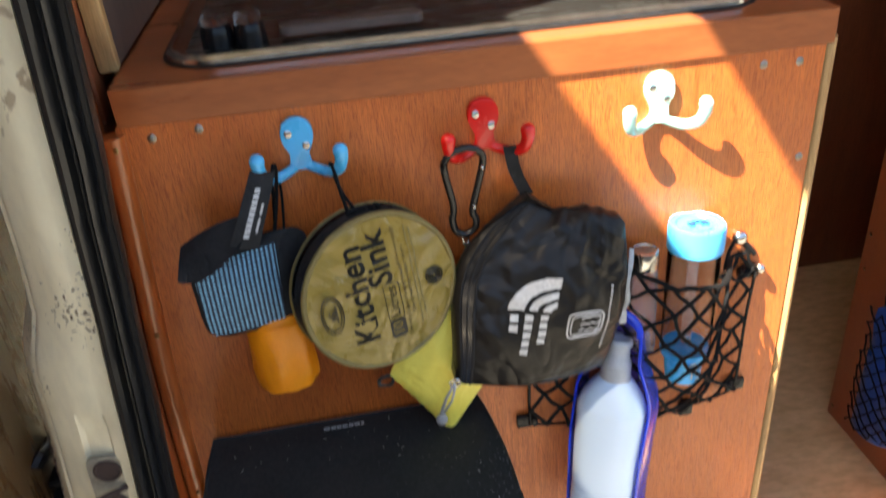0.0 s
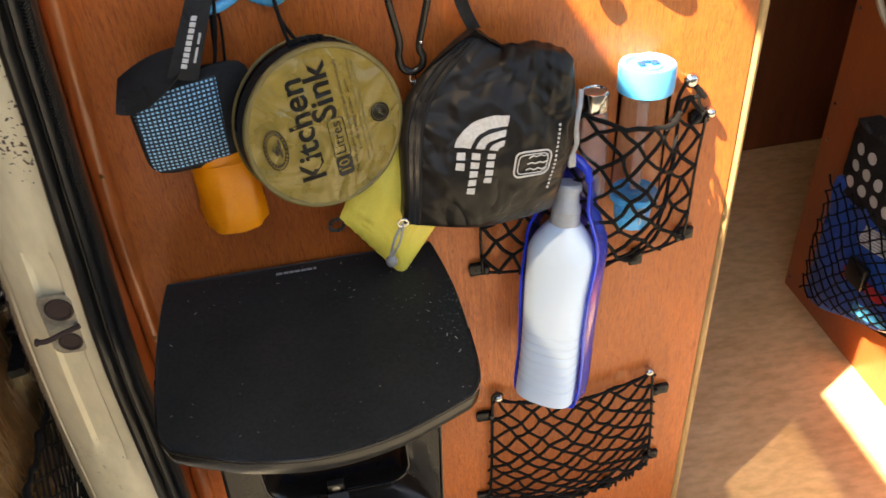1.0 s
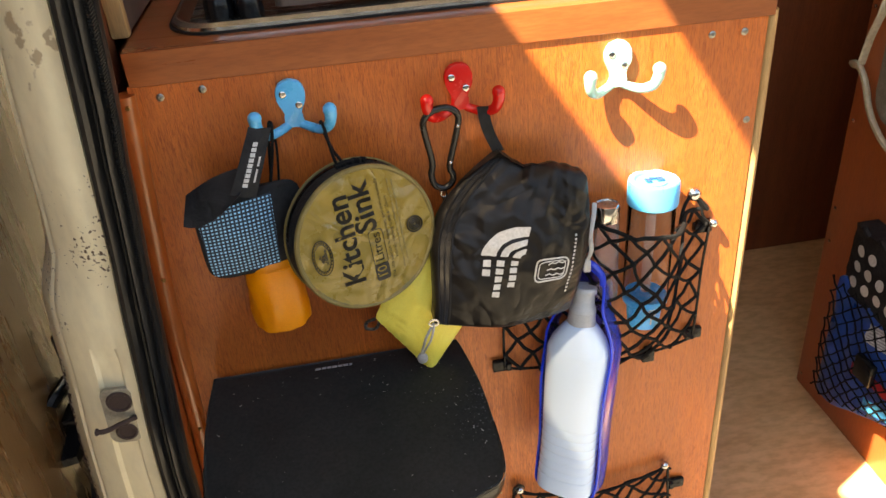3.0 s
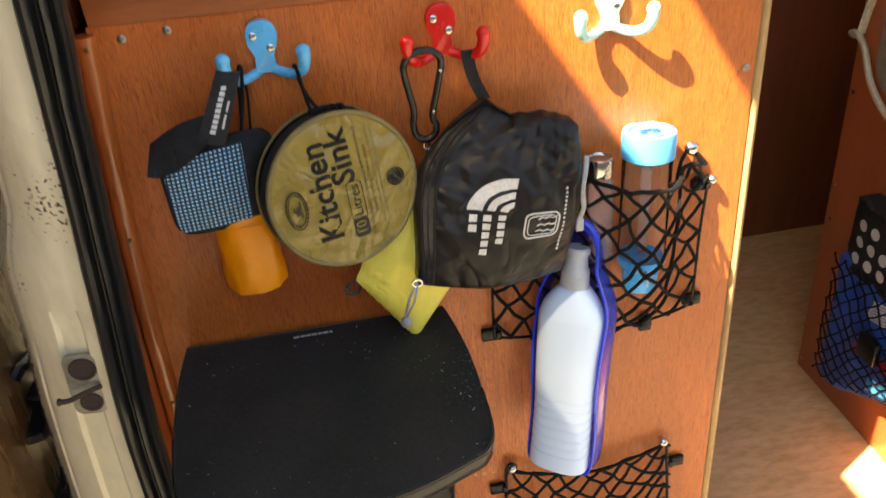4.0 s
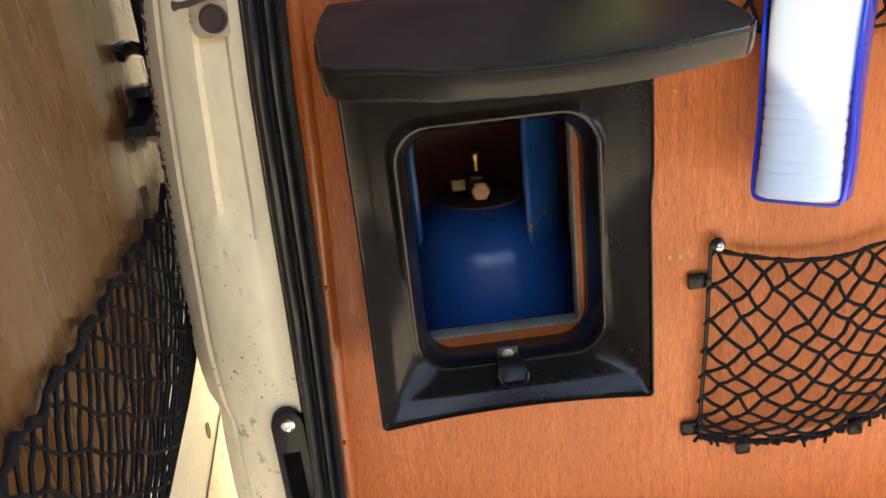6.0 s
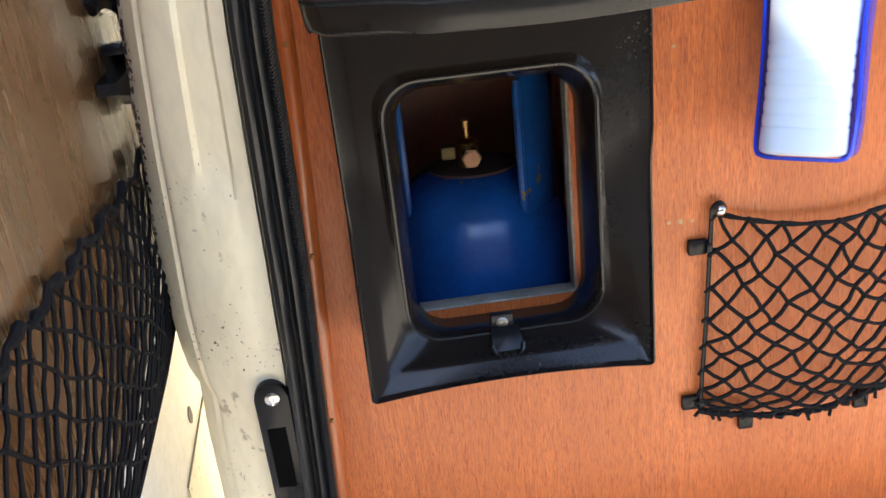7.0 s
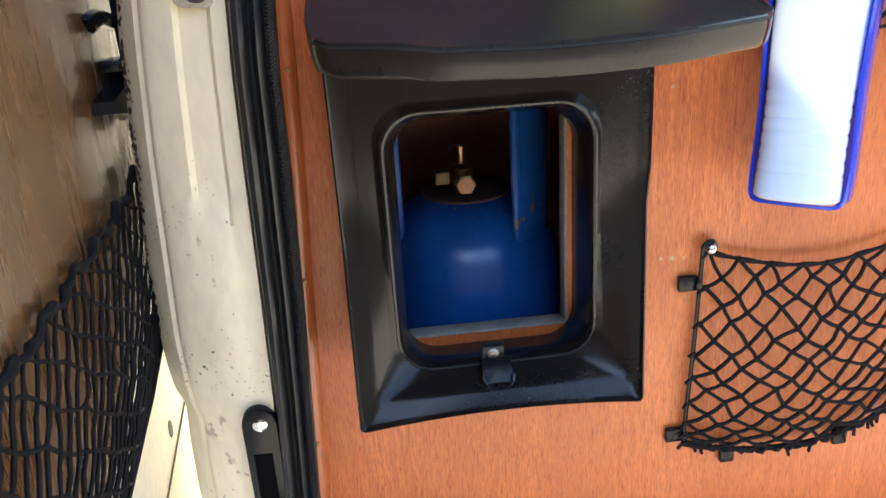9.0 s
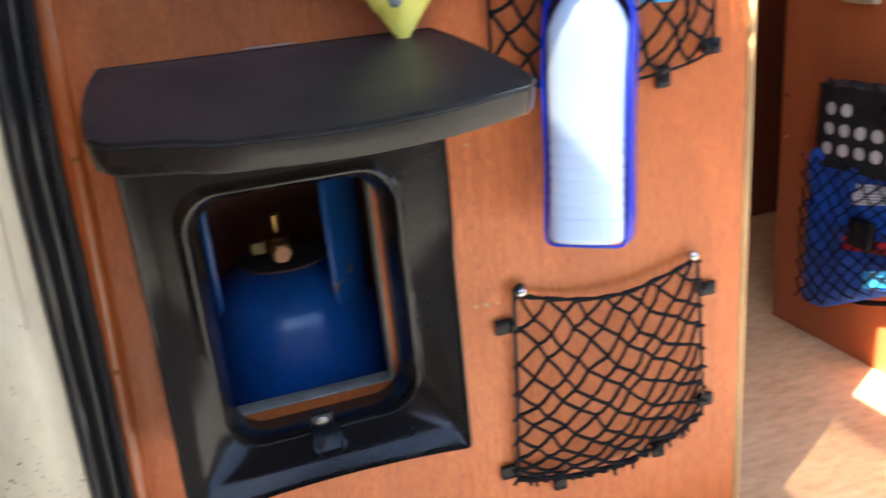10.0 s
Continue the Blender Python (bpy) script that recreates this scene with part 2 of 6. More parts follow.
def mesh_weave(name, thread, behind, pitch):
    """Woven open mesh: pale cells between darker threads, as a fine relief over a backing."""
    m = material(name, thread, 0.6, scale=60, bump=0.0)
    nt = m.node_tree
    b = nt.nodes["Principled BSDF"]
    tc = nt.nodes.new("ShaderNodeTexCoord")
    br = nt.nodes.new("ShaderNodeTexBrick")
    br.inputs["Scale"].default_value = 1.0
    br.offset = 0.0
    br.inputs["Color1"].default_value, br.inputs["Color2"].default_value = (*behind, 1), tuple(c * 0.8 for c in behind) + (1,)
    br.inputs["Mortar"].default_value = (*thread, 1)
    br.inputs["Brick Width"].default_value, br.inputs["Row Height"].default_value = pitch * 1.12, pitch
    br.inputs["Mortar Size"].default_value = pitch * 0.30
    br.inputs["Mortar Smooth"].default_value = 0.3
    sep = nt.nodes.new("ShaderNodeSeparateXYZ")
    com = nt.nodes.new("ShaderNodeCombineXYZ")
    nt.links.new(tc.outputs["Object"], sep.inputs[0])
    nt.links.new(sep.outputs[0], com.inputs[0])
    nt.links.new(sep.outputs[2], com.inputs[1])
    nt.links.new(com.outputs[0], br.inputs["Vector"])
    nt.links.new(br.outputs[0], b.inputs["Base Color"])
    bp = nt.nodes.new("ShaderNodeBump")
    bp.inputs["Strength"].default_value, bp.inputs["Distance"].default_value = 0.6, 0.001
    nt.links.new(br.outputs["Fac"], bp.inputs["Height"])
    nt.links.new(bp.outputs[0], b.inputs["Normal"])
    return m


M_blue_mesh = mesh_weave("blue_open_mesh", (0.003, 0.012, 0.030), (0.30, 0.66, 0.90), 0.0036)


# ---- mesh tools ----
def thing(name, at, label, category, group="", kind=""):
    e = new(name)
    e.empty_display_size = 0.02
    e.location = at
    return tagged(e, label, category, group, kind)


def mesh_object(name, bm, mat, smooth=True):
    bmesh.ops.remove_doubles(bm, verts=bm.verts, dist=1e-6)
    bmesh.ops.recalc_face_normals(bm, faces=bm.faces)
    me = bpy.data.meshes.new(name)
    bm.to_mesh(me)
    bm.free()
    me.materials.append(mat)
    if smooth:
        me.shade_smooth()
        me.set_sharp_from_angle(angle=radians(38))
    return new(name, me)


def base_of(ob):
    m = Matrix.Identity(4)
    while ob:
        m = Matrix.Translation(ob.location) @ m
        ob = ob.parent
    return m


def part(name, bm, mat, parent, label="", smooth=True, local=False):
    """One mesh under a thing or a part. The bmesh is in world space unless local."""
    ob = mesh_object(name, bm, mat, smooth)
    if not local:
        m = base_of(parent).inverted()
        ob.data.transform(m)
    ob.parent = parent
    return tagged(ob, label)


def structure(name, bm, mat, label, category):
    return tagged(mesh_object(name, bm, mat), label, category, kind="structure")


def box(bm, x0, x1, y0, y1, z0, z1, bevel=0.0, segs=2):
    r = bmesh.ops.create_cube(bm, size=1)
    vs = r["verts"]
    for v in vs:
        v.co = Vector((x0 + (x1 - x0) * (v.co.x + 0.5), y0 + (y1 - y0) * (v.co.y + 0.5), z0 + (z1 - z0) * (v.co.z + 0.5)))
    if bevel:
        es = list({e for v in vs for e in v.link_edges})
        bmesh.ops.bevel(bm, geom=es, offset=bevel, segments=segs, affect="EDGES", profile=0.5)
    return bm


def loft(bm, rings, closed=True, caps=True):
    """Skin between rings of equal length."""
    rows = [[bm.verts.new(p) for p in ring] for ring in rings]
    n = len(rows[0])
    for a, b in zip(rows, rows[1:]):
        for i in range(n if closed else n - 1):
            j = (i + 1) % n
            bm.faces.new((a[i], a[j], b[j], b[i]))
    if caps and closed:
        bm.faces.new(rows[0])
        bm.faces.new(rows[-1])
    return bm


def smooth_path(pts, steps=8, closed=False):
    """Catmull-Rom through the points."""
    pts = [Vector(p) for p in pts]
    n = len(pts)
    out = []
    for i in range(n if closed else n - 1):
        p0 = pts[(i - 1) % n] if closed or i else pts[0]
        p1, p2 = pts[i], pts[(i + 1) % n]
        p3 = pts[(i + 2) % n] if closed or i + 2 < n else pts[-1]
        for k in range(steps):
            t = k / steps
            out.append(0.5 * (2 * p1 + (p2 - p0) * t + (2 * p0 - 5 * p1 + 4 * p2 - p3) * t * t + (3 * p1 - p0 - 3 * p2 + p3) * t ** 3))
    if not closed:
        out.append(pts[-1])
    return out


def tube(bm, pts, r, n=8, closed=False, flat=1.0):
    """A round cord or rod along a path; r may be a number or a list."""
    pts = [Vector(p) for p in pts]
    k = len(pts)
    rings = []
    ref = None
    for i, p in enumerate(pts):
        a = pts[(i - 1) % k] if closed or i else pts[i]
        b = pts[(i + 1) % k] if closed or i < k - 1 else pts[i]
        d = (b - a).normalized()
        if ref is None:
            ref = d.orthogonal().normalized() if abs(d.y) > 0.9 else (Vector((0, 1, 0)) - d * d.y).normalized()
        ref = (ref - d * ref.dot(d)).normalized()
        s = d.cross(ref)
        q = r[i] if isinstance(r, (list, tuple)) else r
        rings.append([p + q * (math.cos(2 * math.pi * j / n) * s + flat * math.sin(2 * math.pi * j / n) * ref) for j in range(n)])
    if closed:
        rings.append(rings[0])
    return loft(bm, rings, True, not closed)


def lathe(bm, profile, m=None, n=24, sweep=360.0, start=0.0, caps=True):
    """Turn (radius, height) pairs about z, then place by m."""
    m = m or Matrix.Identity(4)
    full = sweep >= 360
    rings = []
    for r, h in profile:
        rings.append([m @ Vector((r * math.cos(radians(start + sweep * i / n)), r * math.sin(radians(start + sweep * i / n)), h)) for i in range(n if full else n + 1)])
    return loft(bm, rings, full, full and caps)


def plate(bm, outline, m, thick, bevel=0.0):
    """A flat outline (x, z) in the plane y = 0 of m, thickened towards -y."""
    front = [bm.verts.new(m @ Vector((x, -thick, z))) for x, z in outline]
    back = [bm.verts.new(m @ Vector((x, 0, z))) for x, z in outline]
    f = bm.faces.new(front)
    bm.faces.new(list(reversed(back)))
    n = len(outline)
    for i in range(n):
        j = (i + 1) % n
        bm.faces.new((front[i], back[i], back[j], front[j]))
    if bevel:
        bmesh.ops.bevel(bm, geom=list(f.edges), offset=bevel, segments=2, affect="EDGES", profile=0.5)
    return bm


def rounded(x0, x1, z0, z1, r, n=5):
    pts = []
    for cx, cz, a in ((x1 - r, z0 + r, -90), (x1 - r, z1 - r, 0), (x0 + r, z1 - r, 90), (x0 + r, z0 + r, 180)):
        for k in range(n + 1):
            t = radians(a + 90 * k / n)
            pts.append((cx + r * math.cos(t), cz + r * math.sin(t)))
    return pts


def along(table, z):
    """Value at z of a table of (z, value), straight between entries."""
    if z <= table[0][0]:
        return table[0][1]
    for (a, u), (b, v) in zip(table, table[1:]):
        if z <= b:
            return u + (v - u) * (z - a) / (b - a)
    return table[-1][1]


def screw(parent, at, r=0.004, normal=(0, -1, 0), name="screw", mat=None):
    m = Matrix.Translation(at) @ Vector(normal).to_track_quat("Z", "Y").to_matrix().to_4x4()
    bm = bmesh.new()
    lathe(bm, [(r, 0), (r, 0.0006), (r * 0.75, 0.0014), (r * 0.35, 0.0015), (r * 0.3, 0.0007), (0.0002, 0.0006)], m, 14)
    return part(name, bm, mat or M_chrome, parent)


def chip(m, spots, amount, dark, scale):
    """Chipped paint: small dark specks where a fine noise peaks."""
    nt = m.node_tree
    b = nt.nodes["Principled BSDF"]
    src = b.inputs["Base Color"].links[0].from_socket
    tc = nt.nodes.new("ShaderNodeTexCoord")
    n = nt.nodes.new("ShaderNodeTexNoise")
    n.inputs["Scale"].default_value, n.inputs["Detail"].default_value = spots, 4
    big = nt.nodes.new("ShaderNodeTexNoise")
    big.inputs["Scale"].default_value = scale
    mul = nt.nodes.new("ShaderNodeMath")
    mul.operation = "MULTIPLY"
    ramp = nt.nodes.new("ShaderNodeValToRGB")
    ramp.color_ramp.elements[0].position, ramp.color_ramp.elements[1].position = amount, amount + 0.03
    mix = nt.nodes.new("ShaderNodeMix")
    mix.data_type = "RGBA"
    for t in (n, big):
        nt.links.new(tc.outputs["Object"], t.inputs["Vector"])
    nt.links.new(n.outputs[0], mul.inputs[0])
    nt.links.new(big.outputs[0], mul.inputs[1])
    nt.links.new(mul.outputs[0], ramp.inputs[0])
    nt.links.new(ramp.outputs[0], mix.inputs[0])
    nt.links.new(src, mix.inputs[6])
    mix.inputs[7].default_value = (*dark, 1)
    nt.links.new(mix.outputs[2], b.inputs["Base Color"])


chip(M_cream, 48, 0.385, (0.46, 0.36, 0.23), 6)
chip(M_cream, 240, 0.385, (0.10, 0.06, 0.035), 7)
chip(M_gas, 80, 0.375, (0.13, 0.11, 0.06), 9)
# Brown second tone paints in warm reflections; the chip specks are the scuffs.
M_bin = material("scuffed_black_plastic_brown_sheen", (0.0075, 0.0068, 0.0068), 0.20, second=(0.017, 0.0125, 0.010), scale=5, bump=0.05, fine=300, fine_amount=0.2, spec=0.30)
M_lid = material("dusty_black_plastic", (0.017, 0.0185, 0.0185), 0.42, second=(0.028, 0.030, 0.030), scale=9, bump=0.06, fine=260, fine_amount=0.4, spec=0.18)
M_rim = material("smooth_black_plastic", (0.010, 0.009, 0.008), 0.24, second=(0.015, 0.013, 0.012), scale=20, bump=0.03, fine=200, fine_amount=0.25, spec=0.30)
chip(M_lid, 320, 0.43, (0.10, 0.105, 0.11), 9)
chip(M_bin, 420, 0.43, (0.10, 0.08, 0.06), 9)

# ---- structure ----
FLOOR = -0.168
SHELF = -0.08
bm = bmesh.new()
box(bm, -0.02, 2.0, -0.14, 1.65, FLOOR - 0.04, FLOOR)
structure("floor", bm, M_floor, "beige mottled vinyl floor of a camper van", "floor")
bm = bmesh.new()
s = 400
vs = [bm.verts.new(p) for p in ((-s, -s, -0.55), (s, -s, -0.55), (s, s, -0.55), (-s, s, -0.55))]
bm.faces.new(vs)
structure("ground", bm, M_ground, "weathered concrete ground outside the van", "ground")
# Unseen wall added behind the camera to darken reflections and low sky light.
bm = bmesh.new()
box(bm, -9, 9, -4.2, -4.0, -0.55, 1.9)
structure("added_dark_wall", bm, M_added_wall, "plain unseen wall added behind the camera to darken reflections", "wall")
for nm, b, mt, lb in (("wall_north", (-0.02, 2.0, 1.6, 1.65, FLOOR, 1.75), M_dark_shaded_ply, "dark brown plywood wall inside the van"),
                      ("wall_east", (1.95, 2.0, -0.14, 1.6, FLOOR, 1.75), M_dark_shaded_ply, "dark brown plywood side wall of the van"),
                      ("wall_west", (-0.06, -0.012, 0.03, 1.6, -0.45, 1.75), M_dark_shaded_ply, "plywood-lined body wall behind the door pillar")):
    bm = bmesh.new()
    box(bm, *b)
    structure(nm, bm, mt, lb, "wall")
bm = bmesh.new()
box(bm, -0.06, 2.0, 0.0, 1.65, 1.75, 1.80)
# Overhang added out of view, sized to cut off the sun band.
box(bm, 0.05, 0.85, -0.66, 0.0, 1.75, 1.80)
structure("ceiling", bm, M_white_paint, "white van roof with an unseen overhang added to block sun", "ceiling")
bm = bmesh.new()
box(bm, -0.02, 2.0, -0.16, -0.14, -0.45, FLOOR - 0.004)
structure("sill", bm, M_cream, "cream painted body sill under the floor", "sill")

for nm, b in (("body_side_west", (-0.085, -0.062, 0.10, 1.65, -0.45, 1.79)), ("body_side_north", (-0.06, 2.03, 1.652, 1.68, -0.45, 1.79)), ("body_side_east", (2.002, 2.03, -0.16, 1.65, -0.45, 1.79))):
    bm = bmesh.new()
    box(bm, *b)
    structure(nm, bm, M_cream, "cream painted outer body panel of the van", "van body")

# pillar of the door opening
PILLAR_R = [(-0.45, -0.062), (0.0, -0.034), (0.21, -0.0245), (0.31, -0.0215), (0.40, -0.0195), (0.50, -0.0165), (0.57, -0.012), (0.64, -0.005), (0.71, 0.001), (0.77, 0.0075), (0.87, 0.0155), (1.04, 0.029), (1.75, 0.08)]
PILLAR_L = [(-0.45, -0.135), (0.0, -0.133), (0.134, -0.131), (0.172, -0.129), (0.195, -0.138), (0.26, -0.140), (0.32, -0.137), (0.38, -0.132), (0.435, -0.129), (0.50, -0.1235), (0.60, -0.1115), (0.684, -0.104), (0.720, -0.099),
            (0.766, -0.077), (0.813, -0.071), (0.871, -0.067), (1.04, -0.05), (1.75, 0.01)]
SEAL_R = [(-0.45, -0.018), (0.09, 0.004), (0.20, 0.009), (0.30, 0.014), (0.42, 0.018), (0.50, 0.0195), (0.57, 0.0245), (0.63, 0.030), (0.70, 0.037), (0.76, 0.041), (0.82, 0.047), (0.87, 0.051), (0.92, 0.0575), (1.04, 0.067), (1.75, 0.12)]
ROD = [(-0.17, -0.012), (0.03, -0.0045), (0.137, 0.0), (0.262, 0.0065), (0.374, 0.0125), (0.475, 0.017), (0.564, 0.020), (0.64, 0.0235), (0.71, 0.028), (0.77, 0.033), (0.82, 0.0375), (0.905, 0.043)]
LEVELS = [-0.45 + 2.2 * i / 110 for i in range(111)]
def step(z, a, b, soft):
    """1 between a and b, easing to 0 over soft."""
    return min(1, max(0, (z - a) / soft)) * min(1, max(0, (b - z) / soft))


rings = []
for z in LEVELS:
    l, r = along(PILLAR_L, z) + 0.006, along(PILLAR_R, z)
    wob = 0.0014 * noise.noise(Vector((0, 3, z * 16))) + 0.0008 * noise.noise(Vector((4, 3, z * 60)))
    fold = l + 0.29 * (r - l) + 0.002 * noise.noise(Vector((9, 1, z * 9)))
    dent = 0.006 * step(z, 0.372, 0.668, 0.014)
    seam = 0.003 * step(z, 0.13, 0.60, 0.02)

    def face_y(f):
        return -0.063 - 0.019 * min(1, f / 0.6)
    w = r - fold
    rings.append([Vector((x, y, z)) for x, y in (
        (l + 0.006, 0.050), (l + wob, 0.000), (l + 0.0010 + wob, -0.014), (l + 0.005 + wob, -0.024), (l + 0.5 * (fold - l), -0.038 + wob), (fold - 0.007, -0.050), (fold - 0.003, -0.052 + seam), (fold, -0.060), (fold + 0.004, face_y(0) - 0.001),
        (fold + 0.30 * w, face_y(0.30) + wob), (fold + 0.40 * w, face_y(0.40)), (fold + 0.46 * w, face_y(0.46) + dent), (fold + 0.66 * w, face_y(0.66) + dent), (fold + 0.78 * w, face_y(0.78) + dent), (fold + 0.83 * w, face_y(0.83)),
        (r, -0.084), (r + 0.004, -0.03), (r, 0.10))])
bm = bmesh.new()
loft(bm, rings)
pillar = thing("door_pillar", (-0.05, -0.04, -0.45), "cream painted metal door pillar with chipped worn paint", "pillar", kind="structure")
part("pillar_skin", bm, M_cream, pillar)
bm = bmesh.new()
rr = random.Random(12)
for i in range(260):
    z = 0.33 + 0.30 * rr.random() ** 0.8
    l, r = along(PILLAR_L, z) + 0.006, along(PILLAR_R, z)
    depth = rr.random() ** 2.2
    half = 0.5 * 0.29 * (r - l)
    x, y = l + 0.005 + half * depth, -0.024 - 0.015 * depth - 0.0018
    q = rr.uniform(0.0006, 0.0030) * (1 - 0.6 * depth)
    n = rr.randint(5, 7)
    bm.faces.new([bm.verts.new((x + q * rr.uniform(0.5, 1) * math.cos(2 * math.pi * k / n), y - 0.7 * q * math.cos(2 * math.pi * k / n), z + 1.5 * q * rr.uniform(0.5, 1) * math.sin(2 * math.pi * k / n))) for k in range(n)])
tagged(part("rust_flakes", bm, M_rust, pillar, "dark rusted flakes where the paint is worn"), kind="stuff")
rings = []
for z in LEVELS:
    l, r = along(PILLAR_R, z), along(SEAL_R, z)
    w = r - l
    wob = 0.0008 * noise.noise(Vector((7, 1, z * 22)))
    prof = ((0.0, -0.070), (0.02, -0.089), (0.08, -0.0955), (0.20, -0.097), (0.30, -0.094 + wob), (0.36, -0.084), (0.42, -0.083), (0.48, -0.092), (0.56, -0.0965), (0.66, -0.0935 + wob), (0.72, -0.085),
            (0.77, -0.087), (0.80, -0.0925), (0.96, -0.0945 + wob), (1.0, -0.089), (0.94, -0.076), (0.6, -0.058), (0.3, -0.050))
    rings.append([Vector((l + 0.002 + f * w, y, z)) for f, y in prof])
bm = bmesh.new()
loft(bm, rings)
seal = thing("door_seal", (0, -0.05, -0.45), "black ribbed rubber door seal along the pillar", "seal", kind="structure")
part("rubber_strip", bm, M_seal, seal)
# herringbone stitched band of the seal, as raised slanted ribs
bm = bmesh.new()
z = -0.1
while z < 1.1:
    l, r = along(PILLAR_R, z), along(SEAL_R, z)
    w = r - l
    a = Vector((l + 0.80 * w, -0.0935, z))
    b = Vector((l + 0.98 * w, -0.0950, z + 0.003))
    tube(bm, (a, (a + b) / 2 + Vector((0, -0.0008, -0.0020)), b), 0.0008, 4)
    z += 0.0029
part("stitched_band", bm, M_rubber, seal)
# body trim between seal and cabinet
bm = bmesh.new()
loft(bm, [[Vector((along(PILLAR_R, z) + 0.006, -0.060, z)), Vector((0.45 * along(PILLAR_R, z) + 0.55 * along(ROD, z) - 0.004, -0.024, z)), Vector((along(ROD, z) - 0.0115, -0.004, z)),
           Vector((along(ROD, z) - 0.0108, 0.02, z)), Vector((along(PILLAR_R, z) - 0.02, 0.02, z))] for z in LEVELS])
structure("trim", bm, M_far_ply, "brown wooden trim between seal and cabinet", "trim")

# hardware on the pillar
striker = thing("door_striker", (-0.04, -0.085, 0.585), "worn steel door striker plate bolted on the pillar", "door striker")
bm = bmesh.new()
mS = pose(-0.034, -0.0780, 0.582, 0, 4, 0)
plate(bm, rounded(-0.0165, 0.0165, -0.0370, 0.0370, 0.008), mS, 0.0045, 0.0014)
part("striker_plate", bm, material("dirty_zinc", (0.46, 0.42, 0.33), 0.5, 0.35, second=(0.26, 0.23, 0.18), scale=60), striker)
for hz, hr in ((0.602, 0.0105), (0.560, 0.0085)):
    bm = bmesh.new()
    lathe(bm, [(hr + 0.003, 0), (hr + 0.003, 0.0012), (hr + 0.001, 0.0022), (hr, 0.0016), (hr * 0.96, 0.0004), (0.0005, 0.0003)], Matrix.Translation((-0.031 - 0.07 * (0.602 - hz), -0.0825, hz)) @ pose(0, 0, 0, 90, 0, 0), 22)
    part("hole_ring", bm, M_rust, striker)
bm = bmesh.new()
tube(bm, smooth_path([(-0.061, -0.092, 0.5735), (-0.050, -0.093, 0.574), (-0.034, -0.0900, 0.578), (-0.018, -0.0850, 0.580)], 5), [0.0042, 0.0040] + [0.0028] * 14, 8)
part("catch_bar", bm, M_rust, striker)
keeper = thing("lock_keeper", (-0.03, -0.09, 0.15), "black plastic lock keeper with a chrome bolt", "lock plate")
bm = bmesh.new()
kx = -0.0395
arc = [(0.0155 * math.cos(radians(a)), 0.0155 * math.sin(radians(a))) for a in range(0, 181, 15)]
out = arc + [(-0.0155, -0.16), (0.0155, -0.16)]
plate(bm, out, pose(kx, -0.080, 0.182, 0, 0, 0), 0.012, 0.002)
part("keeper_body", bm, M_black, keeper)
# Slot is a flat near-black sheet: the shade inside is painted, not cut.
bm = bmesh.new()
box(bm, kx - 0.009, kx + 0.008, -0.0932, -0.0915, 0.085, 0.150, 0)
part("slot", bm, material("slot_shade", (0.003, 0.003, 0.003), 0.95, scale=10, spec=0.05), keeper)
screw(keeper, (kx + 0.001, -0.092, 0.1815), 0.0068, name="bolt")

# open door with its net, beside the pillar
door = thing("door_1", (-0.155, -0.4, 0.1), "open van door lined with varnished brown wood", "door", kind="structure")
WINDOW = (-0.90, -0.27, 1.36, 1.76)
DOOR_FOOT = ((0.45, 0.66), (0.10, 0.40), (0.075, 0.30), (0.02, 0.25), (-0.15, 0.187), (-0.95, -0.02))


def door_layer(x0, x1, lift):
    """One skin of the door, leaving the window open."""
    bm = bmesh.new()
    y0, y1, z0, z1 = WINDOW
    foot = [(y, z + lift) for y, z in DOOR_FOOT]
    loft(bm, [[Vector((x, y, z)) for y, z in foot + [(-0.95, z0), (0.45, z0)]] for x in (x0, x1)])
    box(bm, x0, x1, y1, 0.45, z0, 1.81)
    box(bm, x0, x1, -0.95, y0, z0, 1.81)
    box(bm, x0, x1, y0, y1, z1, 1.81)
    return bm


part("door_panel", door_layer(-0.180, -0.150, 0.0), M_door, door)
part("outer_skin", door_layer(-0.215, -0.1805, 0.01), M_cream, door)
bm = bmesh.new()
box(bm, -0.190, -0.184, *WINDOW)
pane = part("window_pane", bm, tinted("smoked_glass", (0.25, 0.24, 0.225)), door, "dark smoked window glass")
bm = bmesh.new()
tube(bm, [(-0.149, y, z) for y, z in rounded(*WINDOW, 0.05)], 0.006, 6, True)
part("window_gasket", bm, M_rubber, pane)
bracket = thing("door_bracket", (-0.13, 0.06, 0.47), "black metal door check bracket", "bracket")
bm = bmesh.new()
box(bm, -0.138, -0.122, 0.060, 0.085, 0.43, 0.60, 0.002)
part("strap", bm, M_black, bracket)
bm = bmesh.new()
loft(bm, [[Vector((-0.149, -0.010, 0.468)), Vector((-0.149, -0.010, 0.457)), Vector((-0.132, -0.006, 0.457)), Vector((-0.132, -0.006, 0.468))],
          [Vector((-0.149, 0.03, 0.476)), Vector((-0.149, 0.03, 0.450)), Vector((-0.128, 0.03, 0.450)), Vector((-0.128, 0.03, 0.476))],
          [Vector((-0.149, 0.062, 0.492)), Vector((-0.149, 0.062, 0.438)), Vector((-0.123, 0.062, 0.438)), Vector((-0.123, 0.062, 0.492))]])
part("foot", bm, M_black, bracket)
bm = bmesh.new()
box(bm, -0.149, -0.130, 0.026, 0.062, 0.488, 0.498, 0.002)
part("stop", bm, M_black, bracket)
bm = bmesh.new()
